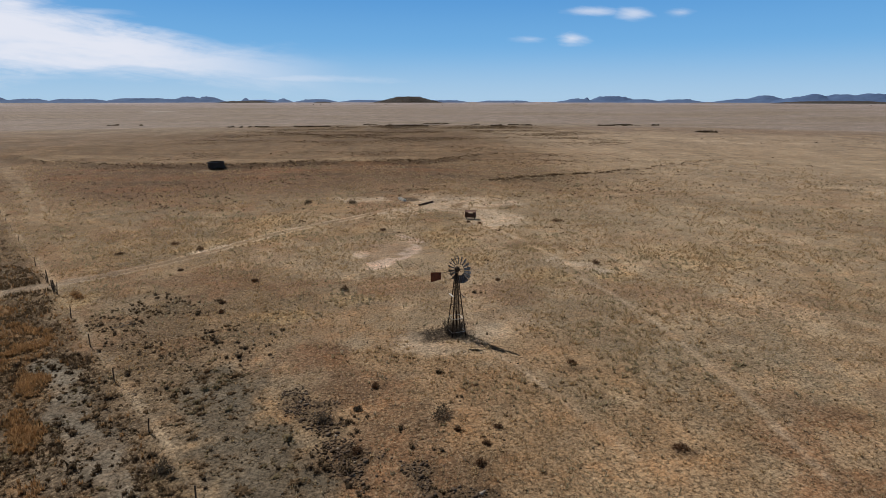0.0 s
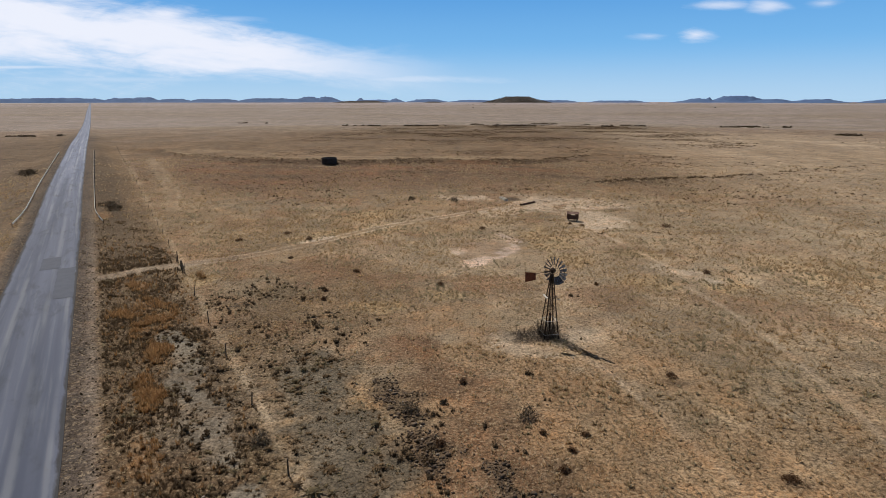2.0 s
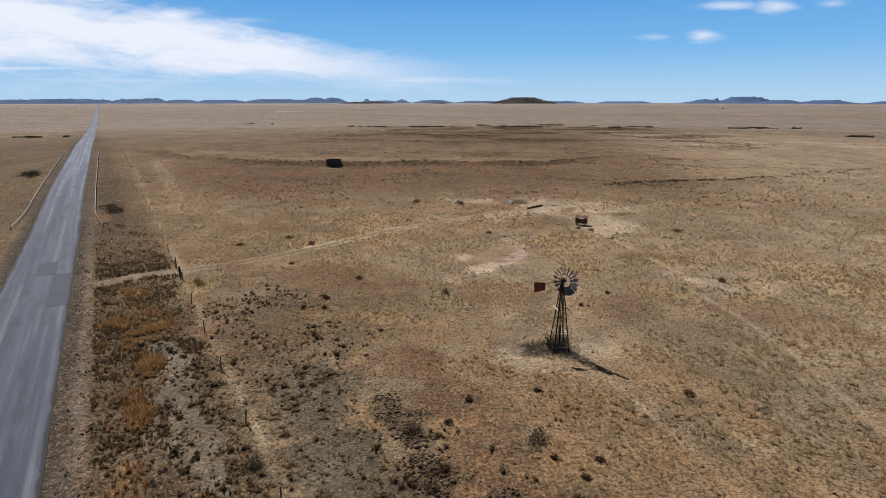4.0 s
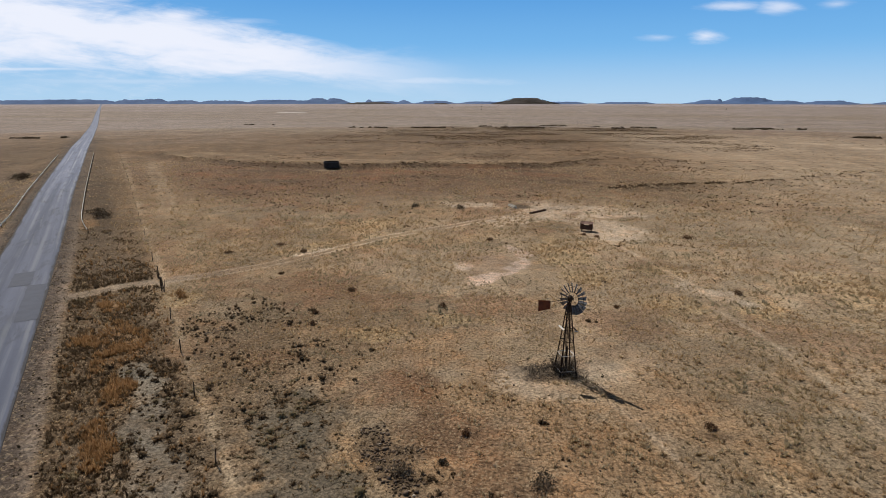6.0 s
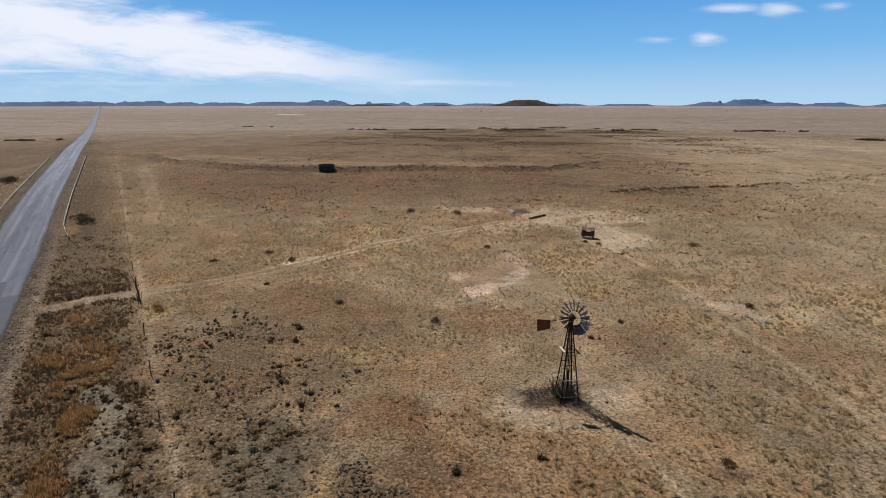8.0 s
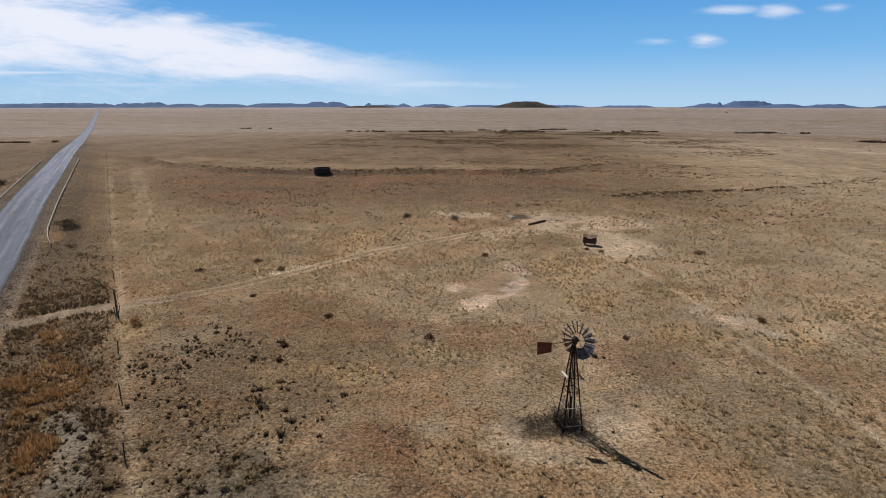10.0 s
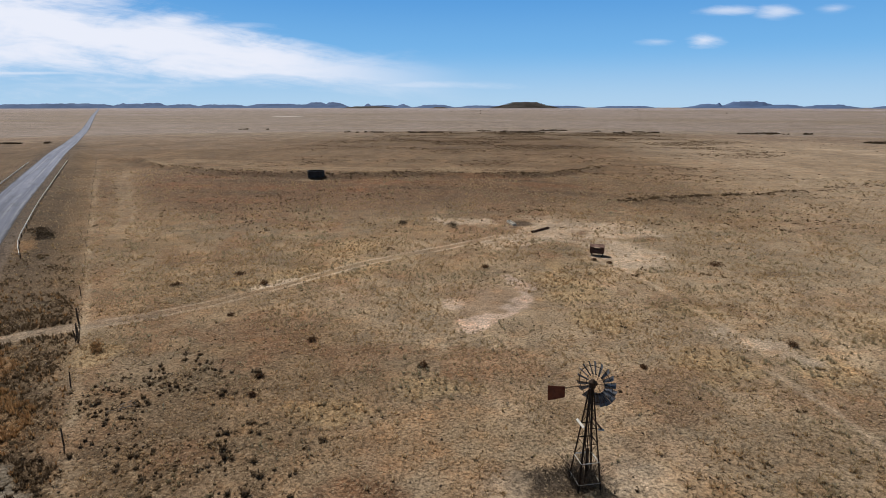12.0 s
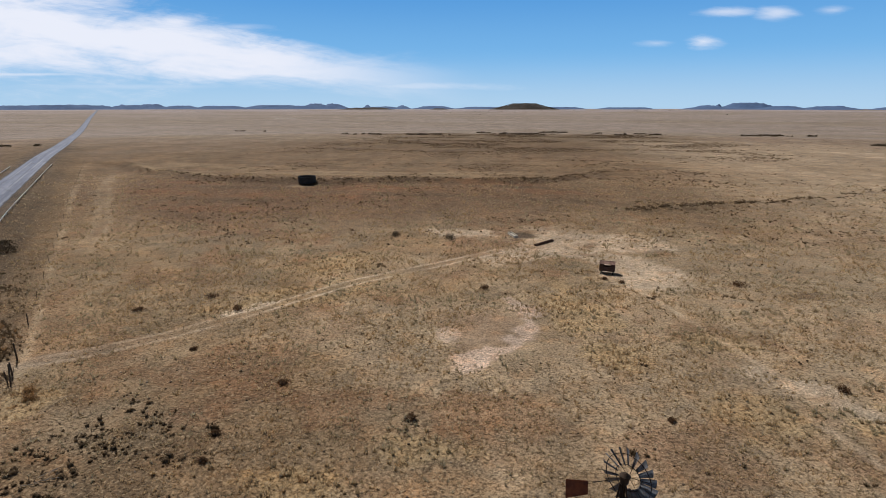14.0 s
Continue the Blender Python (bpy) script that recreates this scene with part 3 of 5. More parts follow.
    col = blend(col, w * 0.8, (0.11, 0.075, 0.048))
    litter = litter * (1 - 0.8 * step(away, 200, 420))
    # bare, trodden ground
    pink, dust = (0.58, 0.45, 0.355), (0.53, 0.425, 0.315)
    w = blob(x, y, 1.6, 95.5, 4.2, 7.5, -12, 0.4, 43, 4)
    col, litter = blend(col, w * 0.75, (0.33, 0.235, 0.158)), litter * (1 - 0.7 * w)
    line, where = near_line(x, y, PAN_RIM)
    w = 1 - step(line / (0.8 + 1.3 * np.sin(where * 9) ** 2) + 2.4 * (fbm(x, y, 1.6, 66, 5) - 0.5), 0.5, 1.1)
    col, litter = blend(col, w * 0.9, pink), litter * (1 - 0.8 * w)
    w = blob(x, y, -3.0, 93.6, 1.5, 2.2, 0, 0.6, 67, 2)
    col = blend(col, w * 0.7, pink)
    for g in ((29.5, 85, 3.3, 1.9, -10), (31.5, 82, 3.8, 1.6, -40), (26, 88, 3, 2, 0)):
        w = blob(x, y, *g, seed=44, ragged=0.45, size=3)
        col, litter = blend(col, w * 0.92, (0.52, 0.42, 0.31)), litter * (1 - 0.9 * w)
    for g in ((13, 139, 10, 11, 0), (22, 122, 7, 12, 15), (24, 138, 9, 9, 0), (5, 128, 8, 5, 30), (-5, 143, 8, 4, 0)):
        w = blob(x, y, *g, seed=45, ragged=0.5, size=7)
        col, litter = blend(col, w * 0.8, dust), litter * (1 - 0.5 * w)
    for g in ((6.0, 57.4, 4.0, 1.8, -15), (12.0, 61.8, 3.2, 2.6, 0), (8.8, 60.5, 4.2, 3.2, 0), (4.6, 60, 2.5, 2, 0)):
        w = blob(x, y, *g, seed=46, ragged=0.4, size=3)
        col, litter = blend(col, w * 0.6, (0.40, 0.325, 0.238)), litter * (1 - 0.6 * w)
    # dark under the brushwood: rubble, with the thicket's shadow put into the colour
    w = blob(x, y, 7.4, 60.9, 3.4, 1.8, 10, 0.6, 47, 1.5)
    col, litter = blend(col, w * 0.9, (0.09, 0.07, 0.052)), litter + w * 0.3
    w0 = blob(x, y, 6.0, 141.6, 3.0, 4.0, -20, 0.4, 48, 3)
    col = blend(col, w0 * 0.95, (0.085, 0.062, 0.042))
    litter = litter * (1 - 0.8 * w0)
    for g in ((3.0, 108, 1.6, 1.2, 0), (43, 111, 3.2, 1.8, 0), (18.8, 52.2, 1.4, 0.8, -10), (22.4, 39.4, 1.2, 0.8, 0)):
        col = blend(col, blob(x, y, *g, seed=49, size=1.5) * 0.75, (0.12, 0.08, 0.05))
    col = blend(col, blob(x, y, 62, 92, 34, 34, 0, 0.6, 112, 12) * 0.28, (0.45, 0.355, 0.24))
    # wheel tracks and cattle paths
    line, where = near_line(x, y, TRACK)
    wob = 0.2 * (fbm(x, y, 5, 50) - 0.5)
    col = blend(col, np.exp(-(line / 2.2) ** 2) * 0.45, (0.24, 0.17, 0.105))
    rut = np.exp(-((line + wob - 0.95) / 0.27) ** 2)
    wide = blob(x, y, -27.5, 99.2, 4.5, 1.2, 50, 0.6, 51, 2.5)
    w = np.clip(rut * (0.35 + 0.6 * step(fbm(x, y, 4, 52), 0.3, 0.65)) * (0.5 + 0.5 * step(where, 0.3, 0.55)) + wide * 0.8, 0, 1)
    col, litter = blend(col, w * 0.95, (0.64, 0.52, 0.39)), litter * (1 - 0.9 * w)
    near_gate = (1 - step(line, 0.9, 1.9)) * (1 - step(where, 0.12, 0.32))
    col, litter = blend(col, near_gate * 0.65, (0.27, 0.222, 0.17)), litter * (1 - 0.6 * near_gate)
    line, where = near_line(x, y, TRACK_FAR)
    sway = 1.6 * (fbm(x, y, 16, 77) - 0.5)
    w = np.exp(-((line + sway - 0.95) / 0.4) ** 2) * (0.25 + 0.75 * step(fbm(x, y, 8, 53), 0.35, 0.6)) * step(where, 0.0, 0.15) * (1 - step(where, 0.7, 1.0))
    col = blend(col, w * 0.85, (0.52, 0.42, 0.30))
    col = blend(col, np.exp(-(line / 5.0) ** 2) * step(where, 0.0, 0.2) * (1 - step(where, 0.7, 1.0)) * 0.35, (0.33, 0.25, 0.155))
    for i, p in enumerate(PATHS):
        line, where = near_line(x, y, p)
        w = np.exp(-((line + 0.4 * (fbm(x, y, 6, 54 + i) - 0.5)) / 0.3) ** 2) * (0.45 + 0.55 * step(fbm(x, y, 4, 57 + i), 0.32, 0.6))
        col, litter = blend(col, w * 0.8, (0.53, 0.42, 0.30)), litter * (1 - 0.7 * w)
    # the road reserve
    strip = step(d, 1.9, 2.6) * (1 - step(d + 4.0 * (fbm(x, y, 5, 105, 5) - 0.5), FENCE_OFF - 3.0, FENCE_OFF + 0.6)) * (1 - 0.7 * step(s, 130, 260)) * (1 - step(s, 260, 420))
    keep = 1 - near_gate
    col = blend(col, strip * keep * 0.92, (0.105, 0.073, 0.044))
    col = blend(col, strip * keep * step(s, 14, 22) * 0.5, (0.07, 0.048, 0.029))
    col = blend(col, strip * keep * step(s, 95, 140) * 0.35, (0.17, 0.118, 0.07))
    tawny = step(d + 3.0 * (fbm(x, y, 6, 110) - 0.5), 6.5, 9.5) * (1 - step(d, FENCE_OFF - 0.3, FENCE_OFF + 0.4)) * step(s, 22, 40) * (1 - step(s, 200, 320))
    col = blend(col, tawny * 0.65, (0.205, 0.135, 0.073))
    col = blend(col, strip * keep * step(s, 10, 20) * (1 - step(s, 45, 60)) * 0.3, (0.165, 0.117, 0.072))
    for g in ((-35.6, 62.2, 6.0, 2.8, -55), (-29.4, 54.6, 3.6, 1.7, -52), (-25.2, 46.6, 3.6, 1.2, -52), (-20.2, 38.2, 3, 1.3, -52), (-43, 72.0, 4.0, 1.8, -50), (-78, 112, 6, 2.5, -53)):
        col = blend(col, blob(x, y, *g, seed=60, size=3, ragged=0.9) * strip * keep * 0.7, (0.25, 0.148, 0.07))
    w = clay(x, y)
    col, litter = blend(col, w * 0.9, (0.24, 0.212, 0.166)), litter * (1 - 0.8 * w)
    w = blob(x, y, -21, 44.5, 4.5, 9.5, 37, 0.5, 62, 2.0)
    col = blend(col, w * 0.5, (0.17, 0.14, 0.105))
    w = np.exp(-((d - FENCE_OFF - 0.5 + 0.8 * (fbm(x, y, 7, 107) - 0.5)) / 0.45) ** 2) * (0.25 + 0.75 * step(fbm(x, y, 5, 63), 0.35, 0.55)) * (1 - step(s, 150, 300))
    col = blend(col, w * (0.7 + 0.2 * step(s, 45, 60)), (0.50, 0.40, 0.275))
    beyond = 1 - step(d, -ROAD_WIDTH - 2.5, -ROAD_WIDTH - 1.8)
    col = blend(col, beyond * (0.5 + 0.5 * fbm(x, y, 18, 64)) * (1 - step(s, 250, 500)), (0.15, 0.108, 0.07))
    # gravel shoulders
    w = step(d, -ROAD_WIDTH - 2.2, -ROAD_WIDTH - 1.7) * (1 - step(d, 1.9, 2.3)) * (1 - step(s, 350, 600))
    col, litter = blend(col, w, (0.112, 0.088, 0.07)), litter * (1 - 0.15 * w)
    w = np.exp(-((d - 1.7) / 0.45) ** 2) * (0.4 + 0.6 * fbm(x, y, 3, 65)) * (1 - step(s, 40, 80))
    col = blend(col, w * 0.6, (0.34, 0.272, 0.21))
    # dark strips beside the tar: edge-drop and ditch shade put into the colour
    w = np.exp(-((d - 0.2) / 0.3) ** 2) * (1 - step(s, 150, 300))
    col = blend(col, w * 0.6, (0.075, 0.065, 0.058))
    w = np.exp(-((d + ROAD_WIDTH + 0.3) / 0.5) ** 2) * (1 - step(s, 250, 400))
    col = blend(col, w * 0.8, (0.05, 0.043, 0.038))
    return np.clip(col * WARM * (1.015, 1.0, 0.98), 0.02, 0.9), np.clip(litter, 0, 1)


def graded(lo, hi, fine, mid_lo, mid_hi, far_lo, far_hi):
    """Steps that are fine from lo to hi and widen slowly, then quickly, beyond."""
    def out(start, mid, far):
        rows, at, w = [], start, fine
        while at < far:
            w *= 1.012 if at < mid else 1.06
            at += w
            rows.append(at)
        return rows
    left = [-v for v in out(-lo, -mid_lo, -far_lo)][::-1]
    return np.array(left + list(np.arange(lo, hi + 1e-6, fine)) + out(hi, mid_hi, far_hi))


def build_ground():
    xs = graded(-52.0, 46.0, 0.4, -150.0, 150.0, -4900.0, 4900.0)
    ys = np.concatenate([np.array([-4900, -2500, -1200, -500, -200, -80, -30, -10, 2, 10, 16, 20, 23, 25.2]),
                         graded(26.4, 118.0, 0.4, 25, 275.0, 26.3, 4900.0)[1:]])
    gx, gy = np.meshgrid(xs, ys)
    x, y = gx.ravel(), gy.ravel()
    z = height(x, y)
    nx, ny = len(xs), len(ys)
    i = (np.arange(ny - 1)[:, None] * nx + np.arange(nx - 1)[None, :]).ravel()
    ob = raw("ground", np.stack([x, y, z], 1), np.stack([i, i + 1, i + nx + 1, i + nx], 1), VELD)
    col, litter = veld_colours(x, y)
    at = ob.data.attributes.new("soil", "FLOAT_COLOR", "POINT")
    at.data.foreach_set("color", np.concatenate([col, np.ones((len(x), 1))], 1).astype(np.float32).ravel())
    at = ob.data.attributes.new("litter", "FLOAT", "POINT")
    at.data.foreach_set("value", litter.astype(np.float32))
    ob.data.polygons.foreach_set("use_smooth", np.ones(len(ob.data.polygons), dtype=bool))
    tagged(ob, "dry brown veld of stubble, bare soil and old wheel tracks", "ground", kind="structure")


build_ground()


def build_road():
    """A straight tarred road, slightly crowned, that runs to the horizon."""
    m = Matrix(((ROAD_SIDE[0], ROAD_WAY[0], 0, ROAD_AT[0]), (ROAD_SIDE[1], ROAD_WAY[1], 0, ROAD_AT[1]), (0, 0, 1, 0), (0, 0, 0, 1)))
    rows = list(np.arange(-140, 160, 2.0)) + list(np.arange(160, 600, 10.0)) + list(np.arange(600, 4801, 40.0))
    across = ((-8.05, -0.35), (-7.85, 0.205), (-7.5, 0.225), (-3.9, 0.28), (-0.35, 0.225), (-0.05, 0.205), (0.15, -0.35))
    bm, last = bmesh.new(), None
    for s in rows:
        x, y = from_road(s, -4.0)
        base = float(swell(x, y)) + float(bank(s)) + (0.25 if s > 600 else 0.0) * min(1.0, (s - 600) / 400)
        rag = 0.16 * (fbm(np.array([s]), np.array([0.0]), 5, 70)[0] - 0.5) if s < 160 else 0.0
        row = [bm.verts.new((d + (rag if k in (0, 1, 5, 6) else 0), s, z + base)) for k, (d, z) in enumerate(across)]
        if last:
            for k in range(len(row) - 1):
                bm.faces.new((last[k], last[k + 1], row[k + 1], row[k]))
        last = row
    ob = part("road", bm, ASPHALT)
    ob.matrix_world = m
    tagged(ob, "straight grey tarred country road with worn wheel tracks", "road", kind="structure")
    # darker repairs
    for s0, s1, d0, d1 in ((5.6, 20.2, -2.4, -0.3), (20.6, 27.5, -4.6, -2.2)):
        bm = bmesh.new()
        n, grid = 10, []
        for i in range(n + 1):
            s = s0 + (s1 - s0) * i / n
            grid.append([])
            for j in range(3):
                d = d0 + (d1 - d0) * j / 2 + random.uniform(-0.08, 0.08)
                z = 0.286 - abs(d + 4.0) * 0.0155 + float(bank(s))
                grid[-1].append(bm.verts.new((d, s + random.uniform(-0.12, 0.12), z + 0.006)))
        for i in range(n):
            for j in range(2):
                bm.faces.new((grid[i][j], grid[i][j + 1], grid[i + 1][j + 1], grid[i + 1][j]))
        part("repair", bm, PATCH, ob, "darker patch of newer tar")


build_road()


# ---- hills ----
def hill(bearing, width, tall, flat, away, deep, material, label, seed, lean=0.0):
    """A hill on the horizon: a flat-topped or pointed rise with gullied flanks.
    bearing, width: across, as tangents from the cloud bank's axis; tall: metres; flat: share of the top that is level."""
    nu, nv = 90, 18
    way = (HEAD + RIGHT * bearing).normalized()
    side = Vector((way.y, -way.x, 0))
    c = Vector((2.8, 20, 0)) + way * away
    half = width * away
    u, v = np.meshgrid(np.linspace(-1, 1, nu), np.linspace(-1, 1, nv))
    u, v = u.ravel(), v.ravel()
    rho = np.hypot(u, v)
    rough = fbm(u * half, v * deep, half * 0.35, seed, 5) - 0.5
    prof = np.clip(1 - (np.clip(rho + 0.25 * rough, flat, 1.0) - flat) / (1.0 - flat), 0, 1) ** 1.25
    prof = prof * (1 + 0.3 * (fbm(u * half, v * deep, half * 0.1, seed + 3, 4) - 0.5) + 0.5 * (fbm(u * half + 50, v * deep, half * 0.35, seed + 7, 4) - 0.5) + lean * u)
    x, y = c.x + side.x * u * half + way.x * v * deep, c.y + side.y * u * half + way.y * v * deep
    z = swell(x, y) - 2.0 + prof * tall * 0.92
    i = (np.arange(nv - 1)[:, None] * nu + np.arange(nu - 1)[None, :]).ravel()
    ob = raw("hill", np.stack([x, y, z], 1), np.stack([i, i + 1, i + nu + 1, i + nu], 1), material)
    return tagged(ob, label, "hill", "hills on the horizon", kind="structure")


def build_hills():
    mesa, cone = "haze-blue flat-topped hill on the horizon", "small haze-blue pointed hill on the horizon"
    low, ridge = "low haze-blue ridge on the horizon", "long haze-blue broken ridge on the horizon"
    rows = (  # x across, half-width, height, flat share, label, slope
        (-0.70, 0.09, 31, 0.55, ridge, 0.1), (-0.63, 0.04, 30, 0.5, ridge, 0), (-0.56, 0.035, 30, 0.4, mesa, 0.1), (-0.52, 0.035, 36, 0.3, mesa, 0), (-0.47, 0.05, 26, 0.3, low, 0),
        (-0.40, 0.055, 26, 0.4, low, 0), (-0.31, 0.06, 30, 0.5, ridge, 0.1), (-0.27, 0.06, 26, 0.5, ridge, 0.0), (-0.235, 0.035, 46, 0.25, mesa, 0), (-0.203, 0.033, 43, 0.2, mesa, 0),
        (-0.145, 0.014, 36, 0.02, cone, 0), (-0.12, 0.05, 21, 0.3, low, 0), (-0.084, 0.02, 33, 0.04, cone, 0), (-0.03, 0.045, 23, 0.4, low, 0),
        (0.05, 0.06, 18, 0.4, low, 0), (0.19, 0.05, 18, 0.4, low, 0), (0.30, 0.06, 15, 0.5, low, 0),
        (0.44, 0.05, 29, 0.12, ridge, 0.2), (0.456, 0.012, 41, 0.02, cone, 0), (0.505, 0.05, 45, 0.4, mesa, 0.1), (0.565, 0.055, 24, 0.2, ridge, -0.2),
        (0.64, 0.055, 23, 0.3, low, 0), (0.66, 0.025, 29, 0.1, cone, 0), (0.78, 0.06, 29, 0.2, low, 0.3), (0.83, 0.055, 54, 0.12, mesa, 0),
        (0.93, 0.065, 52, 0.2, mesa, 0.1), (1.06, 0.09, 54, 0.4, mesa, 0), (-0.86, 0.09, 30, 0.4, low, 0), (1.27, 0.12, 50, 0.4, mesa, 0), (-1.05, 0.12, 30, 0.4, low, 0))
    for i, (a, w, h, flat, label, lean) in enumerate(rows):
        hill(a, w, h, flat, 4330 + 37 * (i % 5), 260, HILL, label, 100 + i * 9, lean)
    hill(0.125, 0.062, 41, 0.33, 3980, 190, KOPPIE, "scrub-covered brown koppie rising from the plain", 400)
    hill(-0.143, 0.055, 15, 0.4, 3900, 90, KOPPIE, "low dark scrubby rise on the plain", 410)
    hill(-0.02, 0.02, 9, 0.4, 3900, 60, KOPPIE, "low dark scrubby rise on the plain", 420)
    hill(1.0, 0.1, 16, 0.4, 3700, 120, KOPPIE, "low dark scrubby rise on the plain", 430)


def build_pan():
    """A small white salt pan far out on the plain."""
    cx, cy, n = -478.0, 1258.0, 40
    bm = bmesh.new()
    ring = [bm.verts.new((cx + 34 * math.cos(a) * (1 + 0.2 * math.sin(3 * a)), cy + 20 * math.sin(a), height_at(cx, cy) + 0.4)) for a in (math.tau * i / n for i in range(n))]
    bm.faces.new(ring)
    tagged(part("salt_pan", bm, SALT), "small bright white salt pan on the plain", "salt pan", kind="structure")


build_hills()
build_pan()


# ---- windmill ----
def build_windmill():
    cx, cy = MILL
    z0 = height_at(cx, cy)
    mill = thing("windmill", pose(cx, cy, z0), "old steel farm windmill on a four-legged lattice tower", "windmill")
    top, base_half, top_half = 6.75, 1.08, 0.15
    turn0 = math.atan2(-1.1, -0.6)

    def corner(k, z):
        r = base_half + (top_half - base_half) * z / top
        a = turn0 + k * math.pi / 2
        return Vector((r * math.cos(a), r * math.sin(a), z))

    for k in range(4):
        part("leg", angle_iron(corner(k, -0.15), corner(k, top), 0.09, 0.014, 45), IRON, mill)
    for z, mat, w in ((0.55, WHITE, 0.042), (1.95, WHITE, 0.055), (3.2, IRON, 0.05), (4.25, IRON, 0.05), (5.2, IRON, 0.045), (6.0, IRON, 0.04)):
        for k in range(4):
            if z == 0.55 and k == 2:
                continue
            part("girt", angle_iron(corner(k, z), corner(k + 1, z), w, 0.01), mat, mill, "pale horizontal bar" if mat is WHITE else "")
    for lo, hi in ((1.95, 3.2), (3.2, 4.25), (4.25, 5.2), (5.2, 6.0)):
        for k in range(4):
            for a, b in ((k, k + 1), (k + 1, k)):
                part("brace", tube(bmesh.new(), corner(a, lo), corner(b, hi), 0.009, sides=5), IRON, mill)
    # pump rod, rising pipe and ladder
    part("pump_rod", tube(bmesh.new(), (0, 0, 1.5), (0, 0, top + 0.2), 0.035), IRON, mill)
    for dx in (-0.12, 0.13):
        part("guide_rod", tube(bmesh.new(), (dx, 0.02, 0.4), (dx * 0.6, 0.01, top), 0.022), IRON, mill)
    part("rising_pipe", tube(bmesh.new(), (0.03, 0.02, -0.1), (0.03, 0.02, 2.6), 0.09, sides=8), IRON, mill)
    part("pump_head", add_box(tube(bmesh.new(), (0.03, 0.02, 0.1), (0.03, 0.02, 0.5), 0.11, sides=8), (0.34, 0.3, 0.1), pose(0.03, 0.02, 0.05), 0.01), IRON, mill)
    a, b = corner(0, 0.4), corner(0, 6.3)
    side = Vector((0.10, -0.02, 0))
    rung = None
    for i in range(20):
        ob = part("rung", tube(bmesh.new(), -side, side, 0.011, sides=5), IRON, mill) if rung is None else new("rung", rung)
        rung, ob.parent = ob.data, mill
        ob.matrix_local = Matrix.Translation(a.lerp(b, i / 19))
    # boards of the small platform
    for p, q, w, mat in ((corner(3, 4.25) + Vector((-0.25, 0.25, 0.12)), corner(0, 4.25) + Vector((-0.12, 0.05, 0.05)), 0.16, WHITE),
                         (corner(1, 4.25) + Vector((0.28, -0.15, 0.03)), corner(2, 4.25) + Vector((0.08, 0.2, 0.18)), 0.15, BOARD)):
        size = (q - p).length
        bm = add_box(bmesh.new(), (w, 0.035, size), along(p, q) @ pose(0, 0, size / 2, 0, 0, 20), 0.006)
        part("platform_board", bm, mat, mill, "bleached plank" if mat is WHITE else "dark plank")
    part("plank_end", add_box(bmesh.new(), (0.34, 0.2, 0.05), Matrix.Translation(corner(1, 4.25) + Vector((0.26, -0.12, -0.03))), 0.006), WHITE, mill, "bleached plank")
    # gearbox on its mast
    hub = Vector((0.05, 0.03, 7.08))
    bm = tube(bmesh.new(), (0.02, 0.01, top - 0.5), (0.03, 0.02, 7.0), 0.05, sides=8)
    part("mast_pipe", bm, IRON, mill)
    bm = tube(bmesh.new(), hub - Vector((0, 0, 0.24)), hub + Vector((0, 0, 0.14)), 0.2, 0.25, 12)
    tube(bm, hub + Vector((0, 0, 0.14)), hub + Vector((0, 0, 0.29)), 0.25, 0.08, 12)
    part("gearbox", bm, IRON, mill)
    # wheel
    m = pose(hub.x, hub.y, hub.z - 0.14, 0, 0, -43) @ pose(0, 0.36, 0)
    bm = tube(bmesh.new(), (0, -0.30, 0), (0, 0.10, 0), 0.05, sides=10)
    tube(bm, (0, -0.06, 0), (0, 0.09, 0), 0.11, 0.09, 12)
    wheel = part("wheel", bm, IRON, mill, "many-bladed steel wind wheel")
    wheel.matrix_local = m
    for r, k in ((0.66, 0.012), (1.18, 0.013)):
        bm, ring, n = bmesh.new(), [], 36
        for i in range(n):
            a = math.tau * i / n
            ring.append([bm.verts.new(((r + dx) * math.cos(a), dy - 0.03, (r + dx) * math.sin(a))) for dx, dy in ((-k, -k), (k, -k), (k, k), (-k, k))])
        for i in range(n):
            for j in range(4):
                bm.faces.new((ring[i][j], ring[i][(j + 1) % 4], ring[(i + 1) % n][(j + 1) % 4], ring[(i + 1) % n][j]))
        part("rim", bm, IRON, wheel)
    for i in range(6):
        a = math.tau * (i + 0.25) / 6
        part("spoke", tube(bmesh.new(), (0.09 * math.cos(a), 0.02, 0.09 * math.sin(a)), (1.2 * math.cos(a), -0.03, 1.2 * math.sin(a)), 0.012, sides=5), IRON, wheel)
    bm = bmesh.new()
    grid = []
    for i in range(5):
        r = 0.58 + 0.84 * i / 4
        w = 0.17 + 0.21 * i / 4
        row = []
        for j in range(5):
            t = j / 4 - 0.5
            row.append((r, 0.05 * (1 - 4 * t * t), t * w))
        grid.append(row)
    tilt = Matrix.Rotation(radians(-38), 3, "X")
    sides = []
    for off in (0.0, 0.006):
        sides.append([[bm.verts.new(tilt @ Vector((x, y + off, z))) for x, y, z in row] for row in grid])
    for i in range(4):
        for j in range(4):
            bm.faces.new((sides[0][i][j], sides[0][i][j + 1], sides[0][i + 1][j + 1], sides[0][i + 1][j]))
            bm.faces.new((sides[1][i][j], sides[1][i + 1][j], sides[1][i + 1][j + 1], sides[1][i][j + 1]))
    blade = None
    for i in range(18):
        if blade is None:
            blade = part("blade", bm, GALV, wheel)
            ob = blade
        else:
            ob = new("blade", blade.data)
            ob.parent = wheel
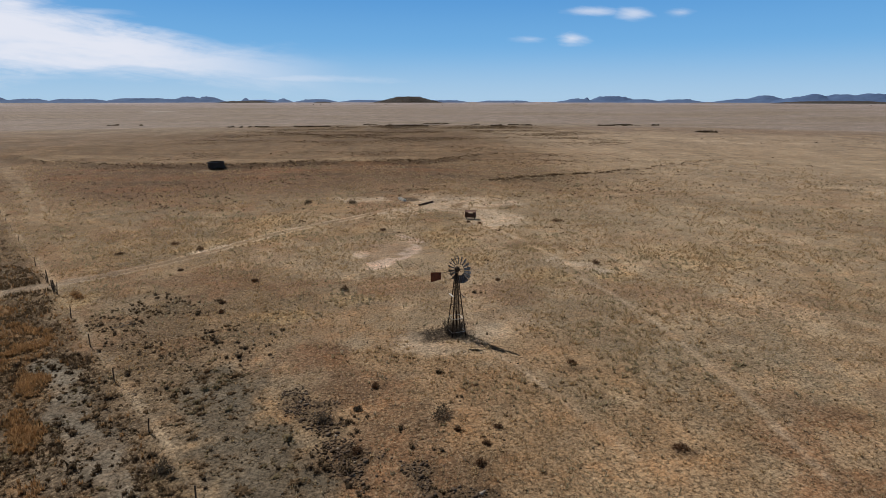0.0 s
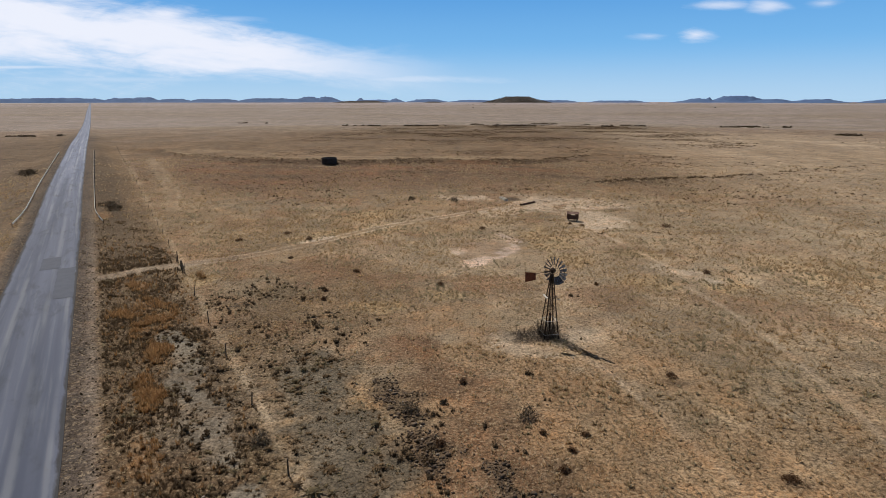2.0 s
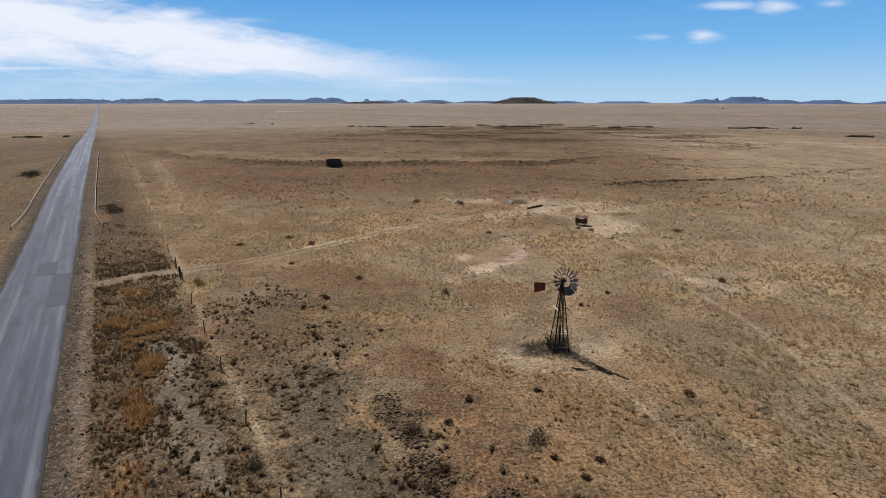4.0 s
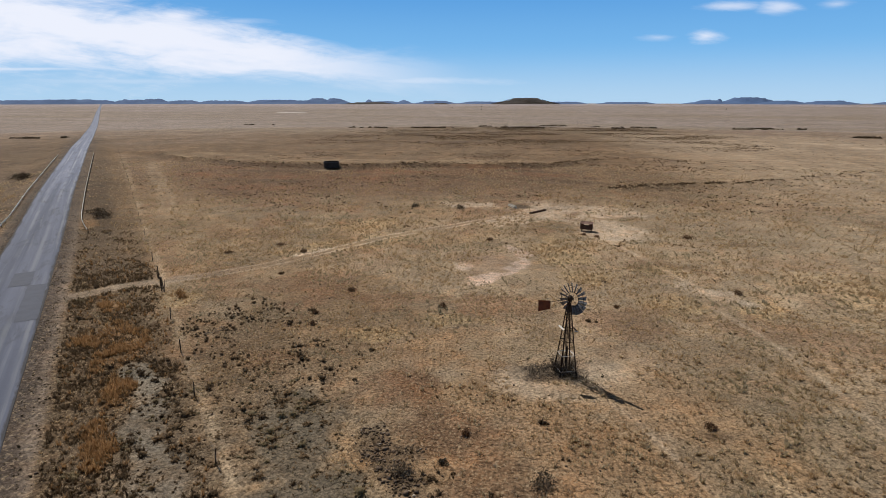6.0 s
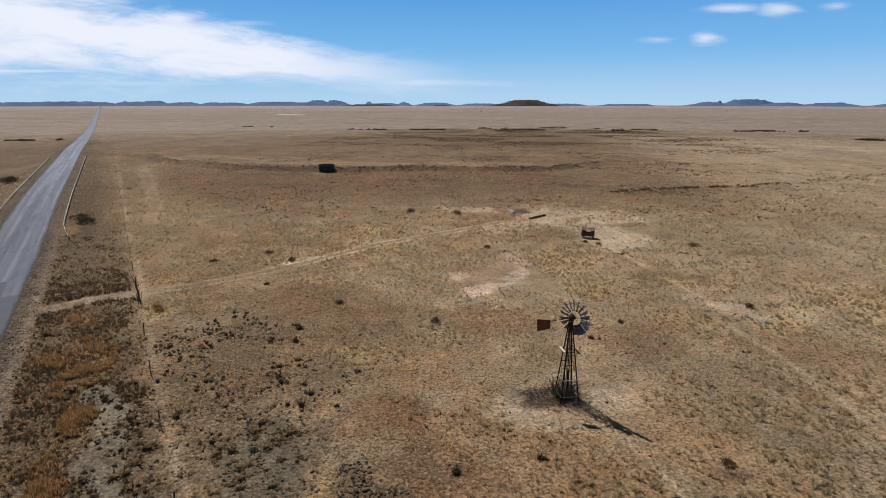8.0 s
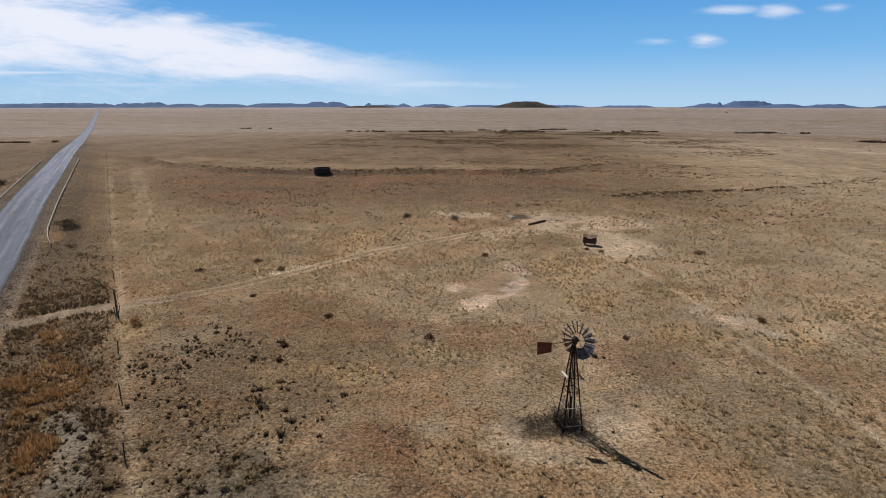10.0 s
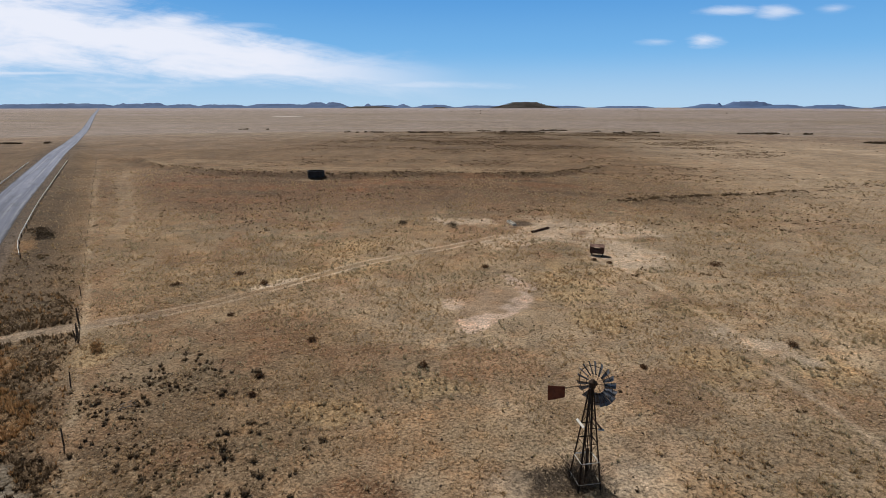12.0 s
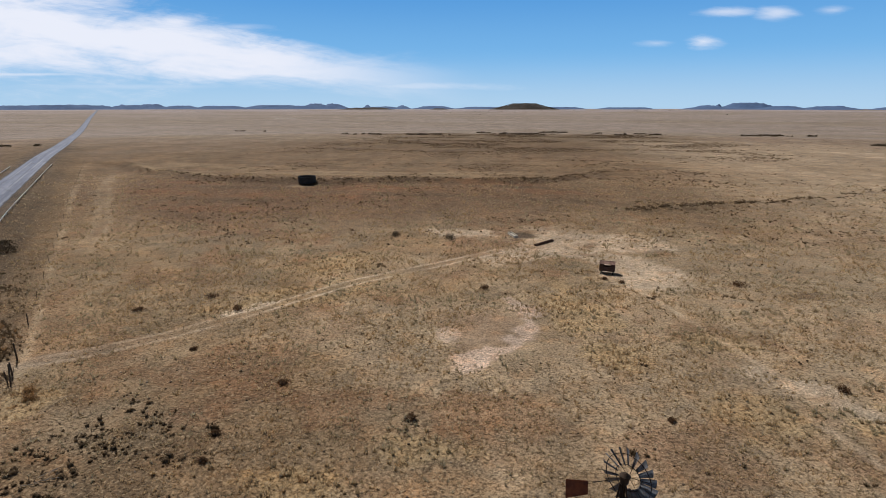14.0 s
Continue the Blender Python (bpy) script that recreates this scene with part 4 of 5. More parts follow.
        ob.matrix_local = Matrix.Rotation(math.tau * i / 18 + 0.08, 4, "Y") @ pose(0, 0, 0, random.uniform(-7, 7), random.uniform(-2, 2), 0)
    # tail
    for z in (-0.12, 0.02):
        part("tail_rod", tube(bmesh.new(), hub + Vector((-0.15, 0.0, z)), Vector((-1.75, 0.06, 6.60 - z * 0.8)), 0.014, sides=6), IRON, mill)
    bm = bmesh.new()
    lay = [[bm.verts.new((x, y, z)) for x, z in ((-2.62, 6.80), (-1.58, 6.79), (-1.56, 6.05), (-2.58, 5.77))] for y in (0.05, 0.062)]
    bm.faces.new(lay[0])
    bm.faces.new(lay[1][::-1])
    for k in range(4):
        bm.faces.new((lay[0][k], lay[1][k], lay[1][(k + 1) % 4], lay[0][(k + 1) % 4]))
    part("tail_vane", bm, RUST, mill, "rust-red sheet steel tail vane")
    return mill


build_windmill()


# ---- dry thickets and bushes ----
def twigs(n, radius, tall, seed, spread=1.0):
    """A tangle of thin bare twigs that rise and fork from the ground."""
    rng = random.Random(seed)
    bm = bmesh.new()
    for _ in range(n):
        a, r = rng.uniform(0, math.tau), radius * 0.5 * math.sqrt(rng.random())
        p = Vector((r * math.cos(a), r * math.sin(a), -0.02))
        d = Vector((rng.gauss(0, 0.5) * spread + 0.4 * math.cos(a), rng.gauss(0, 0.5) * spread + 0.4 * math.sin(a), 1.0)).normalized()
        size = tall * rng.uniform(0.45, 1.0)
        mid = p + d * size * 0.5
        d2 = (d + Vector((rng.gauss(0, 0.35), rng.gauss(0, 0.35), 0.1))).normalized()
        tube(bm, p, mid, 0.012, 0.008, 3)
        tube(bm, mid, mid + d2 * size * 0.5, 0.008, 0.002, 3)
        for _ in range(2):
            d3 = (d + Vector((rng.gauss(0, 0.7), rng.gauss(0, 0.7), 0))).normalized()
            tube(bm, mid, mid + d3 * size * 0.35, 0.007, 0.002, 3)
    return bm


def leaf_cloud(x, y, z, radius, tall, leaves, leaf, rng):
    """Corners and faces of many low clumps: small leaves scattered over uneven mounds."""
    n = len(x)
    th = rng.uniform(0, math.tau, (n, leaves))
    up = rng.uniform(0.0, 1.0, (n, leaves)) ** 0.7
    shell = rng.uniform(0.55, 1.08, (n, leaves))
    flat = np.sqrt(np.clip(1 - up ** 2, 0, 1))
    wob = 1 + 0.35 * np.sin(th * 2 + rng.uniform(0, 6, (n, 1))) * rng.uniform(0.3, 1, (n, 1))
    px = x[:, None] + radius[:, None] * shell * flat * np.cos(th) * wob
    py = y[:, None] + radius[:, None] * shell * flat * np.sin(th) * wob
    pz = z[:, None] + tall[:, None] * shell * up
    c = np.stack([px, py, pz], -1)
    size = leaf[:, None, None] if np.ndim(leaf) else leaf
    tri = rng.normal(0, 1, (n, leaves, 3, 3)) * (size if np.ndim(size) == 0 else size[..., None]) * 0.8
    v = (c[:, :, None, :] + tri).reshape(-1, 3)
    return v, np.arange(len(v)).reshape(-1, 3)


def bush(x, y, radius, tall, label, material=None, seed=0, name="bush"):
    z = height_at(x, y)
    ob = thing(name, pose(x, y, z, 0, 0, seed * 37), label, "bush")
    tagged(part("stems", twigs(14, radius, tall, seed, 0.8), TWIG, ob, "grey woody stems"), kind="stuff")
    rng = np.random.default_rng(seed)
    k = 6
    a = rng.uniform(0, math.tau, k)
    r = radius * 0.55 * np.sqrt(rng.random(k))
    v, f = leaf_cloud(r * np.cos(a), r * np.sin(a), np.full(k, 0.0), radius * rng.uniform(0.4, 0.75, k), tall * rng.uniform(0.6, 1.0, k),
                      int(60 + 40 * radius), 0.045 + 0.02 * radius, rng)
    crown = raw("crown", v, f, material or SCRUB)
    crown.parent = ob
    return ob


def build_bushes():
    dark = "low dark red-brown bush on the bare veld"
    rows = ((-16.3, 81.0, 0.6, 0.5), (-29.0, 98.3, 0.8, 0.8), (-34.4, 102.5, 0.9, 0.5), (35.1, 114.6, 1.1, 0.8), (32.3, 84.9, 0.6, 0.7), (18.4, 53.3, 0.6, 0.4),
            (22.1, 39.9, 0.6, 0.4), (0.4, 109.7, 0.9, 0.6), (0.5, 50.4, 0.4, 0.4), (-4.1, 76.4, 0.5, 0.6), (16.2, 78.2, 0.45, 0.4), (-17.4, 69.4, 0.5, 0.4), (-18.3, 72.8, 0.35, 0.4),
            (17.3, 116.1, 0.5, 0.45), (19.5, 114.7, 0.5, 0.4), (-41.0, 97.0, 0.8, 0.4), (-28.2, 87.0, 0.5, 0.35))
    # (18.4, 53.3) and (22.1, 39.9) stand in for a hole and a soil mound
    for i, (x, y, r, h) in enumerate(rows):
        bush(x, y, r, h, dark, RUSSET, i + 1)
    for i, (x, y, r, h) in enumerate(((-3.4, 45.4, 1.0, 0.9), (5.6, 45.4, 0.95, 1.0), (-13.4, 40.4, 0.9, 0.9), (-0.8, 46.9, 0.4, 0.4))):
        bush(x, y, r, h, "grey twiggy shrub growing among stones and straw", GREYED, i + 60)
    for i, (x, y, r, h) in enumerate(((9.8, 43.5, 0.45, 0.4), (8.6, 41.5, 0.36, 0.35), (7.8, 39.3, 0.4, 0.4), (6.7, 43.4, 0.3, 0.3), (-0.6, 41.2, 0.5, 0.5))):
        bush(x, y, r, h, "small rounded red-brown bush in golden grass", RUSSET, i + 70)
    for i, (x, y, r, h) in enumerate(((-7.0, 137.4, 1.3, 1.3), (-17.5, 139.0, 1.3, 1.0))):
        bush(x, y, r, h, "dense dark rounded bush beside the trodden ground", seed=30 + i)
    for i, (x, y, r, h) in enumerate(((-79.5, 119.0, 2.6, 1.6), (-83.0, 122.0, 2.2, 1.3), (-141, 167, 4.0, 2.2), (-147, 173, 3.5, 2.0))):
        bush(x, y, r, h, "spreading dark bush beside the road embankment", seed=40 + i)
    for i, (x, y, r, h) in enumerate(((-37.3, 77.0, 0.75, 0.9), (-36.2, 75.8, 0.5, 0.6))):
        bush(x, y, r, h, "clump of tall orange grass beside the fence", ORANGE, 50 + i, "grass_clump")
    z = height_at(-27.5, 66.3)
    ob = thing("fallen_branch", pose(-27.5, 66.3, z, 0, 0, 30), "pale dead branches lying beside dark scrub", "branch")
    rng = random.Random(5)
    bm = bmesh.new()
    for i in range(7):
        p = Vector((rng.uniform(-0.8, 0.8), rng.uniform(-0.4, 0.4), 0.08))
        tube(bm, p, p + Vector((rng.uniform(0.4, 1.3), rng.uniform(-0.4, 0.5), rng.uniform(0, 0.2))), 0.035, 0.012, 5)
    part("limbs", bm, PALESTONE, ob)
    tagged(part("shoots", twigs(12, 1.0, 0.6, 77), TWIG, ob), kind="stuff")
    # the thicket that has grown up through the mill's legs
    x, y = MILL
    z = height_at(x, y)
    ob = thing("thicket", pose(x - 0.1, y + 0.15, z), "tangle of bare dead branches grown through the tower", "thicket")
    tagged(part("tangle", twigs(200, 1.5, 2.3, 61, 0.55), TWIG, ob), kind="stuff")
    tagged(part("heart", twigs(80, 0.9, 1.9, 64, 0.5), TWIG, ob), kind="stuff")
    ob = thing("brushwood", pose(x - 1.6, y + 0.1, z), "low dark heap of dead brushwood beside the windmill", "brushwood")
    bm = twigs(320, 3.6, 0.7, 62, 2.0)
    tagged(part("tangle", bm, TWIG, ob), kind="stuff")
    ob = thing("brushwood", pose(x + 1.1, y - 0.3, z), "low dark heap of dead brushwood beside the windmill", "brushwood")
    tagged(part("tangle", twigs(50, 1.8, 0.6, 63, 1.8), TWIG, ob), kind="stuff")


build_bushes()


# ---- fence and gate ----
def build_fence():
    fence = thing("fence", pose(*from_road(0, FENCE_OFF), 0), "sagging wire farm fence on dark wooden posts beside the road", "fence")
    rng = random.Random(8)
    base = Vector((*from_road(0, FENCE_OFF), 0))
    bm = tube(bmesh.new(), (0, 0, -0.3), (0, 0, 1.3), 0.06, 0.05, 7)
    post_mesh, spots = None, []
    for s in [-61, -51, -41, -31, -20.7, -11.2, -1.2, 10.0] + [16.2 + 10 * i for i in range(26)]:
        x, y = from_road(s, FENCE_OFF)
        p = Vector((x, y, height_at(x, y))) - base
        spots.append((s, p))
        if post_mesh is None:
            ob = part("post", bm, POST, fence)
            post_mesh = ob.data
        else:
            ob = new("post", post_mesh)
            ob.parent = fence
        ob.matrix_local = pose(p.x, p.y, p.z, rng.gauss(0, 3), rng.gauss(0, 3), rng.uniform(0, 360)) @ Matrix.Diagonal((1, 1, rng.uniform(0.9, 1.08), 1)) @ Matrix.Diagonal((0.55, 0.55, 0.9, 1) if s > 30 else (1, 1, 1, 1))
    for h in (0.25, 0.5, 0.75, 1.0, 1.2):
        for stretch in ([p for s, p in spots if s < 12], [p for s, p in spots if s > 12]):
            bm = bmesh.new()
            for p, q in zip(stretch, stretch[1:]):
                mid = (p + q) / 2 + Vector((0, 0, h - 0.03))
                tube(bm, p + Vector((0, 0, h)), mid, 0.0013, sides=3)
                tube(bm, mid, q + Vector((0, 0, h)), 0.0013, sides=3)
            part("wire", bm, WIRE, fence)
    # gateway: heavy leaning posts, with a stick-and-wire gate dragged aside
    for s, lean, tall in ((10.6, -8, 1.6), (12.0, 6, 1.35), (15.6, 5, 1.9)):
        x, y = from_road(s, FENCE_OFF + 0.1)
        ob = tagged(part("gate_post", tube(bmesh.new(), (0, 0, -0.3), (0, 0, tall), 0.085, 0.065, 8), POST),
                    "thick leaning weathered gate post beside the farm track", "post", "gate posts")
        ob.matrix_world = pose(x, y, height_at(x, y), lean, lean * 0.5, 0)
    x, y = from_road(8.8, FENCE_OFF + 0.25)
    gate = thing("wire_gate", pose(x, y, height_at(x, y), 0, 0, 0), "collapsed gate of crooked sticks and wire", "gate")
    way = Vector((*ROAD_WAY, 0))
    for i in range(5):
        p = way * (0.6 * i)
        q = p + Vector((rng.uniform(-0.25, 0.25), rng.uniform(-0.25, 0.25), rng.uniform(1.1, 1.5)))
        part("stick", tube(bmesh.new(), p + Vector((0, 0, -0.05)), q, 0.03, 0.024, 6), POST, gate)
    for h in (0.4, 0.8, 1.1):
        part("wire", tube(bmesh.new(), (0, 0, h), way * 2.4 + Vector((0, 0, h - 0.1)), 0.002, sides=3), WIRE, gate)


build_fence()


# ---- guardrails ----
def build_guardrail(path, label):
    pts = [from_road(s, d) for s, d in path]
    x0, y0 = pts[0]
    rail = thing("guardrail", pose(x0, y0, 0), label, "guardrail", "guardrails at the culvert")
    prof = ((-0.04, 0.45), (0.03, 0.49), (0.03, 0.54), (-0.03, 0.58), (-0.03, 0.63), (0.03, 0.67), (0.03, 0.72), (-0.04, 0.76))
    fine = []
    for (ax, ay), (bx, by) in zip(pts, pts[1:]):
        n = max(1, round(math.dist((ax, ay), (bx, by)) / 4))
        fine += [(ax + (bx - ax) * i / n, ay + (by - ay) * i / n) for i in range(n)]
    fine.append(pts[-1])
    bm = bmesh.new()
    layers = []
    for i, (x, y) in enumerate(fine):
        z = height_at(x, y)
        for off in (0.0, 0.012):
            layers.append([bm.verts.new((x - x0 + ROAD_SIDE[0] * (d + off), y - y0 + ROAD_SIDE[1] * (d + off), z + h)) for d, h in prof])
    for i in range(len(fine) - 1):
        for off in (0, 1):
            a, b = layers[2 * i + off], layers[2 * i + 2 + off]
            for k in range(len(prof) - 1):
                bm.faces.new((a[k], a[k + 1], b[k + 1], b[k]))
        for k in (0, len(prof) - 1):
            bm.faces.new((layers[2 * i][k], layers[2 * i + 1][k], layers[2 * i + 3][k], layers[2 * i + 2][k]))
    part("rail", bm, RAIL, rail, "pale ribbed steel beam")
    mesh = None
    for x, y in fine:
        if mesh is None:
            ob = part("post", add_box(bmesh.new(), (0.12, 0.12, 0.98), pose(0, 0, 0.24), 0.01), POST, rail)
            mesh = ob.data
        else:
            ob = new("post", mesh)
            ob.parent = rail
        side = 1 if path[0][1] > 0 else -1
        ob.matrix_local = pose(x - x0 + side * 0.13 * ROAD_SIDE[0], y - y0 + side * 0.13 * ROAD_SIDE[1], height_at(x, y), 0, 0, 53)


build_guardrail(((52.5, 3.55), (57, 2.95), (62, 2.5), (67, 2.35), (220, 2.75)), "long pale steel guardrail with a flared end beside the road")
build_guardrail(((56.7, -10.9), (64, -10.3), (71, -9.9), (85, -9.8), (216, -9.9)), "long pale steel guardrail on the road's far verge")


# ---- water tank, troughs, feeder ----
def build_tank():
    x, y, r, tall = -53.9, 194.1, 2.5, 1.7
    z = height_at(x, y)
    tank = thing("water_tank", pose(x, y, z), "round dark corrugated steel farm reservoir, open on top", "water tank")
    n, rows = 64, 23
    bm, rings = bmesh.new(), []
    for side in (0.0, -0.05):
        for k in range(rows):
            h = -0.15 + (tall + 0.15) * k / (rows - 1)
            rr = r + side + 0.03 * (k % 2)
            rings.append([bm.verts.new((rr * math.cos(math.tau * i / n), rr * math.sin(math.tau * i / n), h)) for i in range(n)])
    order = rings[:rows] + rings[rows:][::-1]
    for a, b in zip(order, order[1:]):
        for i in range(n):
            bm.faces.new((a[i], a[(i + 1) % n], b[(i + 1) % n], b[i]))
    part("shell", bm, TANK, tank)
    for h in (0.55, 1.1, 1.72):
        bm, ring = bmesh.new(), []
        for i in range(n):
            a = math.tau * i / n
            ring.append([bm.verts.new(((r + dx) * math.cos(a), (r + dx) * math.sin(a), h + dz)) for dx, dz in ((0.035, -0.03), (0.07, -0.03), (0.07, 0.03), (0.035, 0.03))])
        for i in range(n):
            for j in range(4):
                bm.faces.new((ring[i][j], ring[i][(j + 1) % 4], ring[(i + 1) % n][(j + 1) % 4], ring[(i + 1) % n][j]))
        part("hoop", bm, TANK if h < 1.5 else GALV, tank)
    bm = bmesh.new()
    bmesh.ops.create_circle(bm, cap_ends=True, segments=n, radius=r - 0.06, matrix=pose(0, 0, 1.0))
    part("water", bm, WATER, tank)


def build_feeder():
    x, y = 18.25, 119.6
    ob = thing("feeder", pose(x, y, height_at(x, y), 0, 0, -14), "dark roofed cattle lick feeder raised on short legs", "feeder")
    w, dp, lo, hi = 2.2, 1.2, 0.42, 1.5
    part("floor", add_box(bmesh.new(), (w, dp, 0.06), pose(0, 0, lo + 0.03), 0.008), BOARD, ob)
    for sx in (-1, 1):
        part("end_panel", add_box(bmesh.new(), (0.05, dp, hi - lo), pose(sx * (w / 2 - 0.025), 0, (lo + hi) / 2), 0.008), BOARD, ob)
    for sy in (-1, 1):
        part("low_panel", add_box(bmesh.new(), (w - 0.104, 0.05, 0.62), pose(0, sy * (dp / 2 - 0.025), lo + 0.32), 0.008), BOARD, ob)
        for sx in (-1, 1):
            part("corner_panel", add_box(bmesh.new(), (0.55, 0.045, 0.44), pose(sx * (w / 2 - 0.33), sy * (dp / 2 - 0.026), hi - 0.22), 0.008), BOARD, ob)
        bm = bmesh.new()
        n, rows = 24, []
        for i in range(n + 1):
            u = -w / 2 - 0.04 + (w + 0.08) * i / n
            wave = 0.012 * (i % 2)
            rows.append([bm.verts.new(p) for p in ((u, 0, hi + 0.32 + wave), (u, sy * (dp / 2 + 0.06), hi + 0.02 + wave), (u, sy * (dp / 2 + 0.06), hi + wave), (u, 0, hi + 0.30 + wave))])
        for a, b in zip(rows, rows[1:]):
            for k in range(4):
                bm.faces.new((a[k], a[(k + 1) % 4], b[(k + 1) % 4], b[k]))
        part("roof_sheet", bm, ROOF, ob, "faded pinkish corrugated sheet")
    part("ridge", tube(bmesh.new(), (-w / 2 - 0.05, 0, hi + 0.33), (w / 2 + 0.05, 0, hi + 0.33), 0.04, sides=6), ROOF, ob)
    for sx in (-1, 1):
        part("skid", tube(bmesh.new(), (sx * 0.85, -dp / 2 - 0.25, 0.07), (sx * 0.85, dp / 2 + 0.25, 0.07), 0.07, sides=8), IRON, ob)
        for sy in (-1, 1):
            part("leg", tube(bmesh.new(), (sx * 0.85, sy * 0.45, 0.1), (sx * 0.85, sy * 0.45, lo + 0.02), 0.045, sides=8), IRON, ob)


def build_trough(p, q, wide, tall, material, label, water):
    (ax, ay), (bx, by) = p, q
    size, turn = math.dist(p, q), math.degrees(math.atan2(by - ay, bx - ax))
    cx, cy = (ax + bx) / 2, (ay + by) / 2
    ob = thing("trough", pose(cx, cy, height_at(cx, cy) - 0.04, 0, 0, turn), label, "trough")
    t = 0.08
    part("base", add_box(bmesh.new(), (size, wide, 0.14), pose(0, 0, 0.07), 0.01), material, ob)
    for sy in (-1, 1):
        part("side", add_box(bmesh.new(), (size, t, tall - 0.14), pose(0, sy * (wide - t) / 2, (tall + 0.14) / 2), 0.012), material, ob)
    for sx in (-1, 1):
        part("end", add_box(bmesh.new(), (t, wide - 2 * t - 0.004, tall - 0.14), pose(sx * (size - t) / 2, 0, (tall + 0.14) / 2), 0.008), material, ob)
    if water:
        part("water", add_box(bmesh.new(), (size - 2 * t - 0.004, wide - 2 * t - 0.006, 0.02), pose(0, 0, tall - 0.14)), WATER, ob)


build_tank()
build_feeder()
build_trough((8.4, 134.3), (11.8, 138.6), 0.52, 0.36, BOARD, "long dark steel trough lying on trodden ground", False)
build_trough((4.0, 143.6), (5.2, 140.2), 0.8, 0.45, CONCRETE, "short bleached concrete water trough on damp soil", False)


# ---- countless small growth ----
def scatter(rng, count, density, x0, x1, y0, y1):
    """Places in a stretch of the veld, thinned by density(x, y) from 0 to 1."""
    x, y = rng.uniform(x0, x1, count), rng.uniform(y0, y1, count)
    keep = (rng.random(count) < density(x, y)) & (np.abs(x - 3) < 1.12 * y + 6)
    return x[keep], y[keep]


def thin_out(x, y, near=70.0):
    return np.clip((near / np.maximum(np.hypot(x - 3, y - 10), 1)) ** 2, 0, 1)


def clear_of_road(d, s):
    return ((d > 2.2) | (d < -ROAD_WIDTH - 2.2)).astype(float)


def bare_soil(x, y):
    """How bare the trodden ground is: 1 where nothing grows."""
    w = np.zeros(len(x))
    for g in ((2.0, 94.5, 5.0, 8.5, -15), (29.5, 85, 2.2, 1.4, -10), (31.5, 82, 2.8, 1.2, -40),
              (6.0, 57.4, 4.0, 1.8, -15), (12.0, 61.8, 3.2, 2.6, 0), (4.6, 60, 2.5, 2, 0)):
        w = np.maximum(w, blob(x, y, *g, seed=43, size=3))
    w = np.maximum(w, clay(x, y))
    w = np.maximum(w, 0.93 * grey_flat(x, y))
    for g in ((13, 139, 10, 11, 0), (22, 122, 7, 12, 15)):
        w = np.maximum(w, 0.75 * blob(x, y, *g, seed=45, size=5))
    for p, r in ((TRACK, 1.4), (TRACK_FAR, 1.3), *((q, 0.58) for q in PATHS)):
        line, _ = near_line(x, y, p)
        w = np.maximum(w, 0.85 * (1 - step(line, r * 0.7, r * 1.2)))
    return w


def mound_mesh(name, x, y, radius, tall, blades, material, label, category, rng):
    """Countless rounded tufts: an uneven five-sided dome each, with loose blades that stand out of it."""
    n, k = len(x), 5
    z = height(x, y)
    a = rng.uniform(0, math.tau, (n, 1)) + np.arange(k)[None, :] * math.tau / k + rng.normal(0, 0.2, (n, k))
    r0 = radius[:, None] * rng.uniform(0.55, 0.95, (n, k))
    r1 = radius[:, None] * rng.uniform(0.3, 0.6, (n, k))
    low = np.stack([x[:, None] + r0 * np.cos(a), y[:, None] + r0 * np.sin(a), np.repeat(z[:, None] - 0.04, k, 1)], -1)
    mid = np.stack([x[:, None] + r1 * np.cos(a + 0.3), y[:, None] + r1 * np.sin(a + 0.3), z[:, None] + tall[:, None] * rng.uniform(0.45, 0.85, (n, k))], -1)
    off = rng.normal(0, 0.2, (n, 2)) * radius[:, None]
    tip = np.stack([x + off[:, 0], y + off[:, 1], z + tall], -1)[:, None, :]
    dome = np.concatenate([low, mid, tip], 1)
    i = np.arange(k)
    j = (i + 1) % k
    tri = np.concatenate([np.stack([i, j, k + j], 1), np.stack([i, k + j, k + i], 1), np.stack([k + i, k + j, np.full(k, 2 * k)], 1)])
    faces = (tri[None] + (np.arange(n) * (2 * k + 1))[:, None, None]).reshape(-1, 3)
    verts = dome.reshape(-1, 3)
    if blades:
        b = rng.uniform(0, math.tau, (n, blades))
        rr = radius[:, None] * rng.uniform(0.0, 0.5, (n, blades))
        reach = radius[:, None] * rng.uniform(0.4, 1.0, (n, blades))
        bx, by = x[:, None] + rr * np.cos(b), y[:, None] + rr * np.sin(b)
        w = radius[:, None] * rng.uniform(0.10, 0.26, (n, blades))
        side = b + math.pi / 2 + rng.normal(0, 0.7, (n, blades))
        foot = np.repeat(z[:, None] + 0.2 * tall[:, None], blades, 1)
        p = np.stack([bx - w * np.cos(side), by - w * np.sin(side), foot], -1)
        q = np.stack([bx + w * np.cos(side), by + w * np.sin(side), foot], -1)
        t = np.stack([bx + reach * np.cos(b), by + reach * np.sin(b), foot + tall[:, None] * rng.uniform(0.3, 1.4, (n, blades))], -1)
        more = np.stack([p, q, t], 2).reshape(-1, 3)
        faces = np.concatenate([faces, len(verts) + np.arange(len(more)).reshape(-1, 3)])
        verts = np.concatenate([verts, more])
    ob = raw(name, verts, faces, material)
    ob.data.polygons.foreach_set("use_smooth", np.ones(len(faces), dtype=bool))
    return tagged(ob, label, category, kind="stuff")


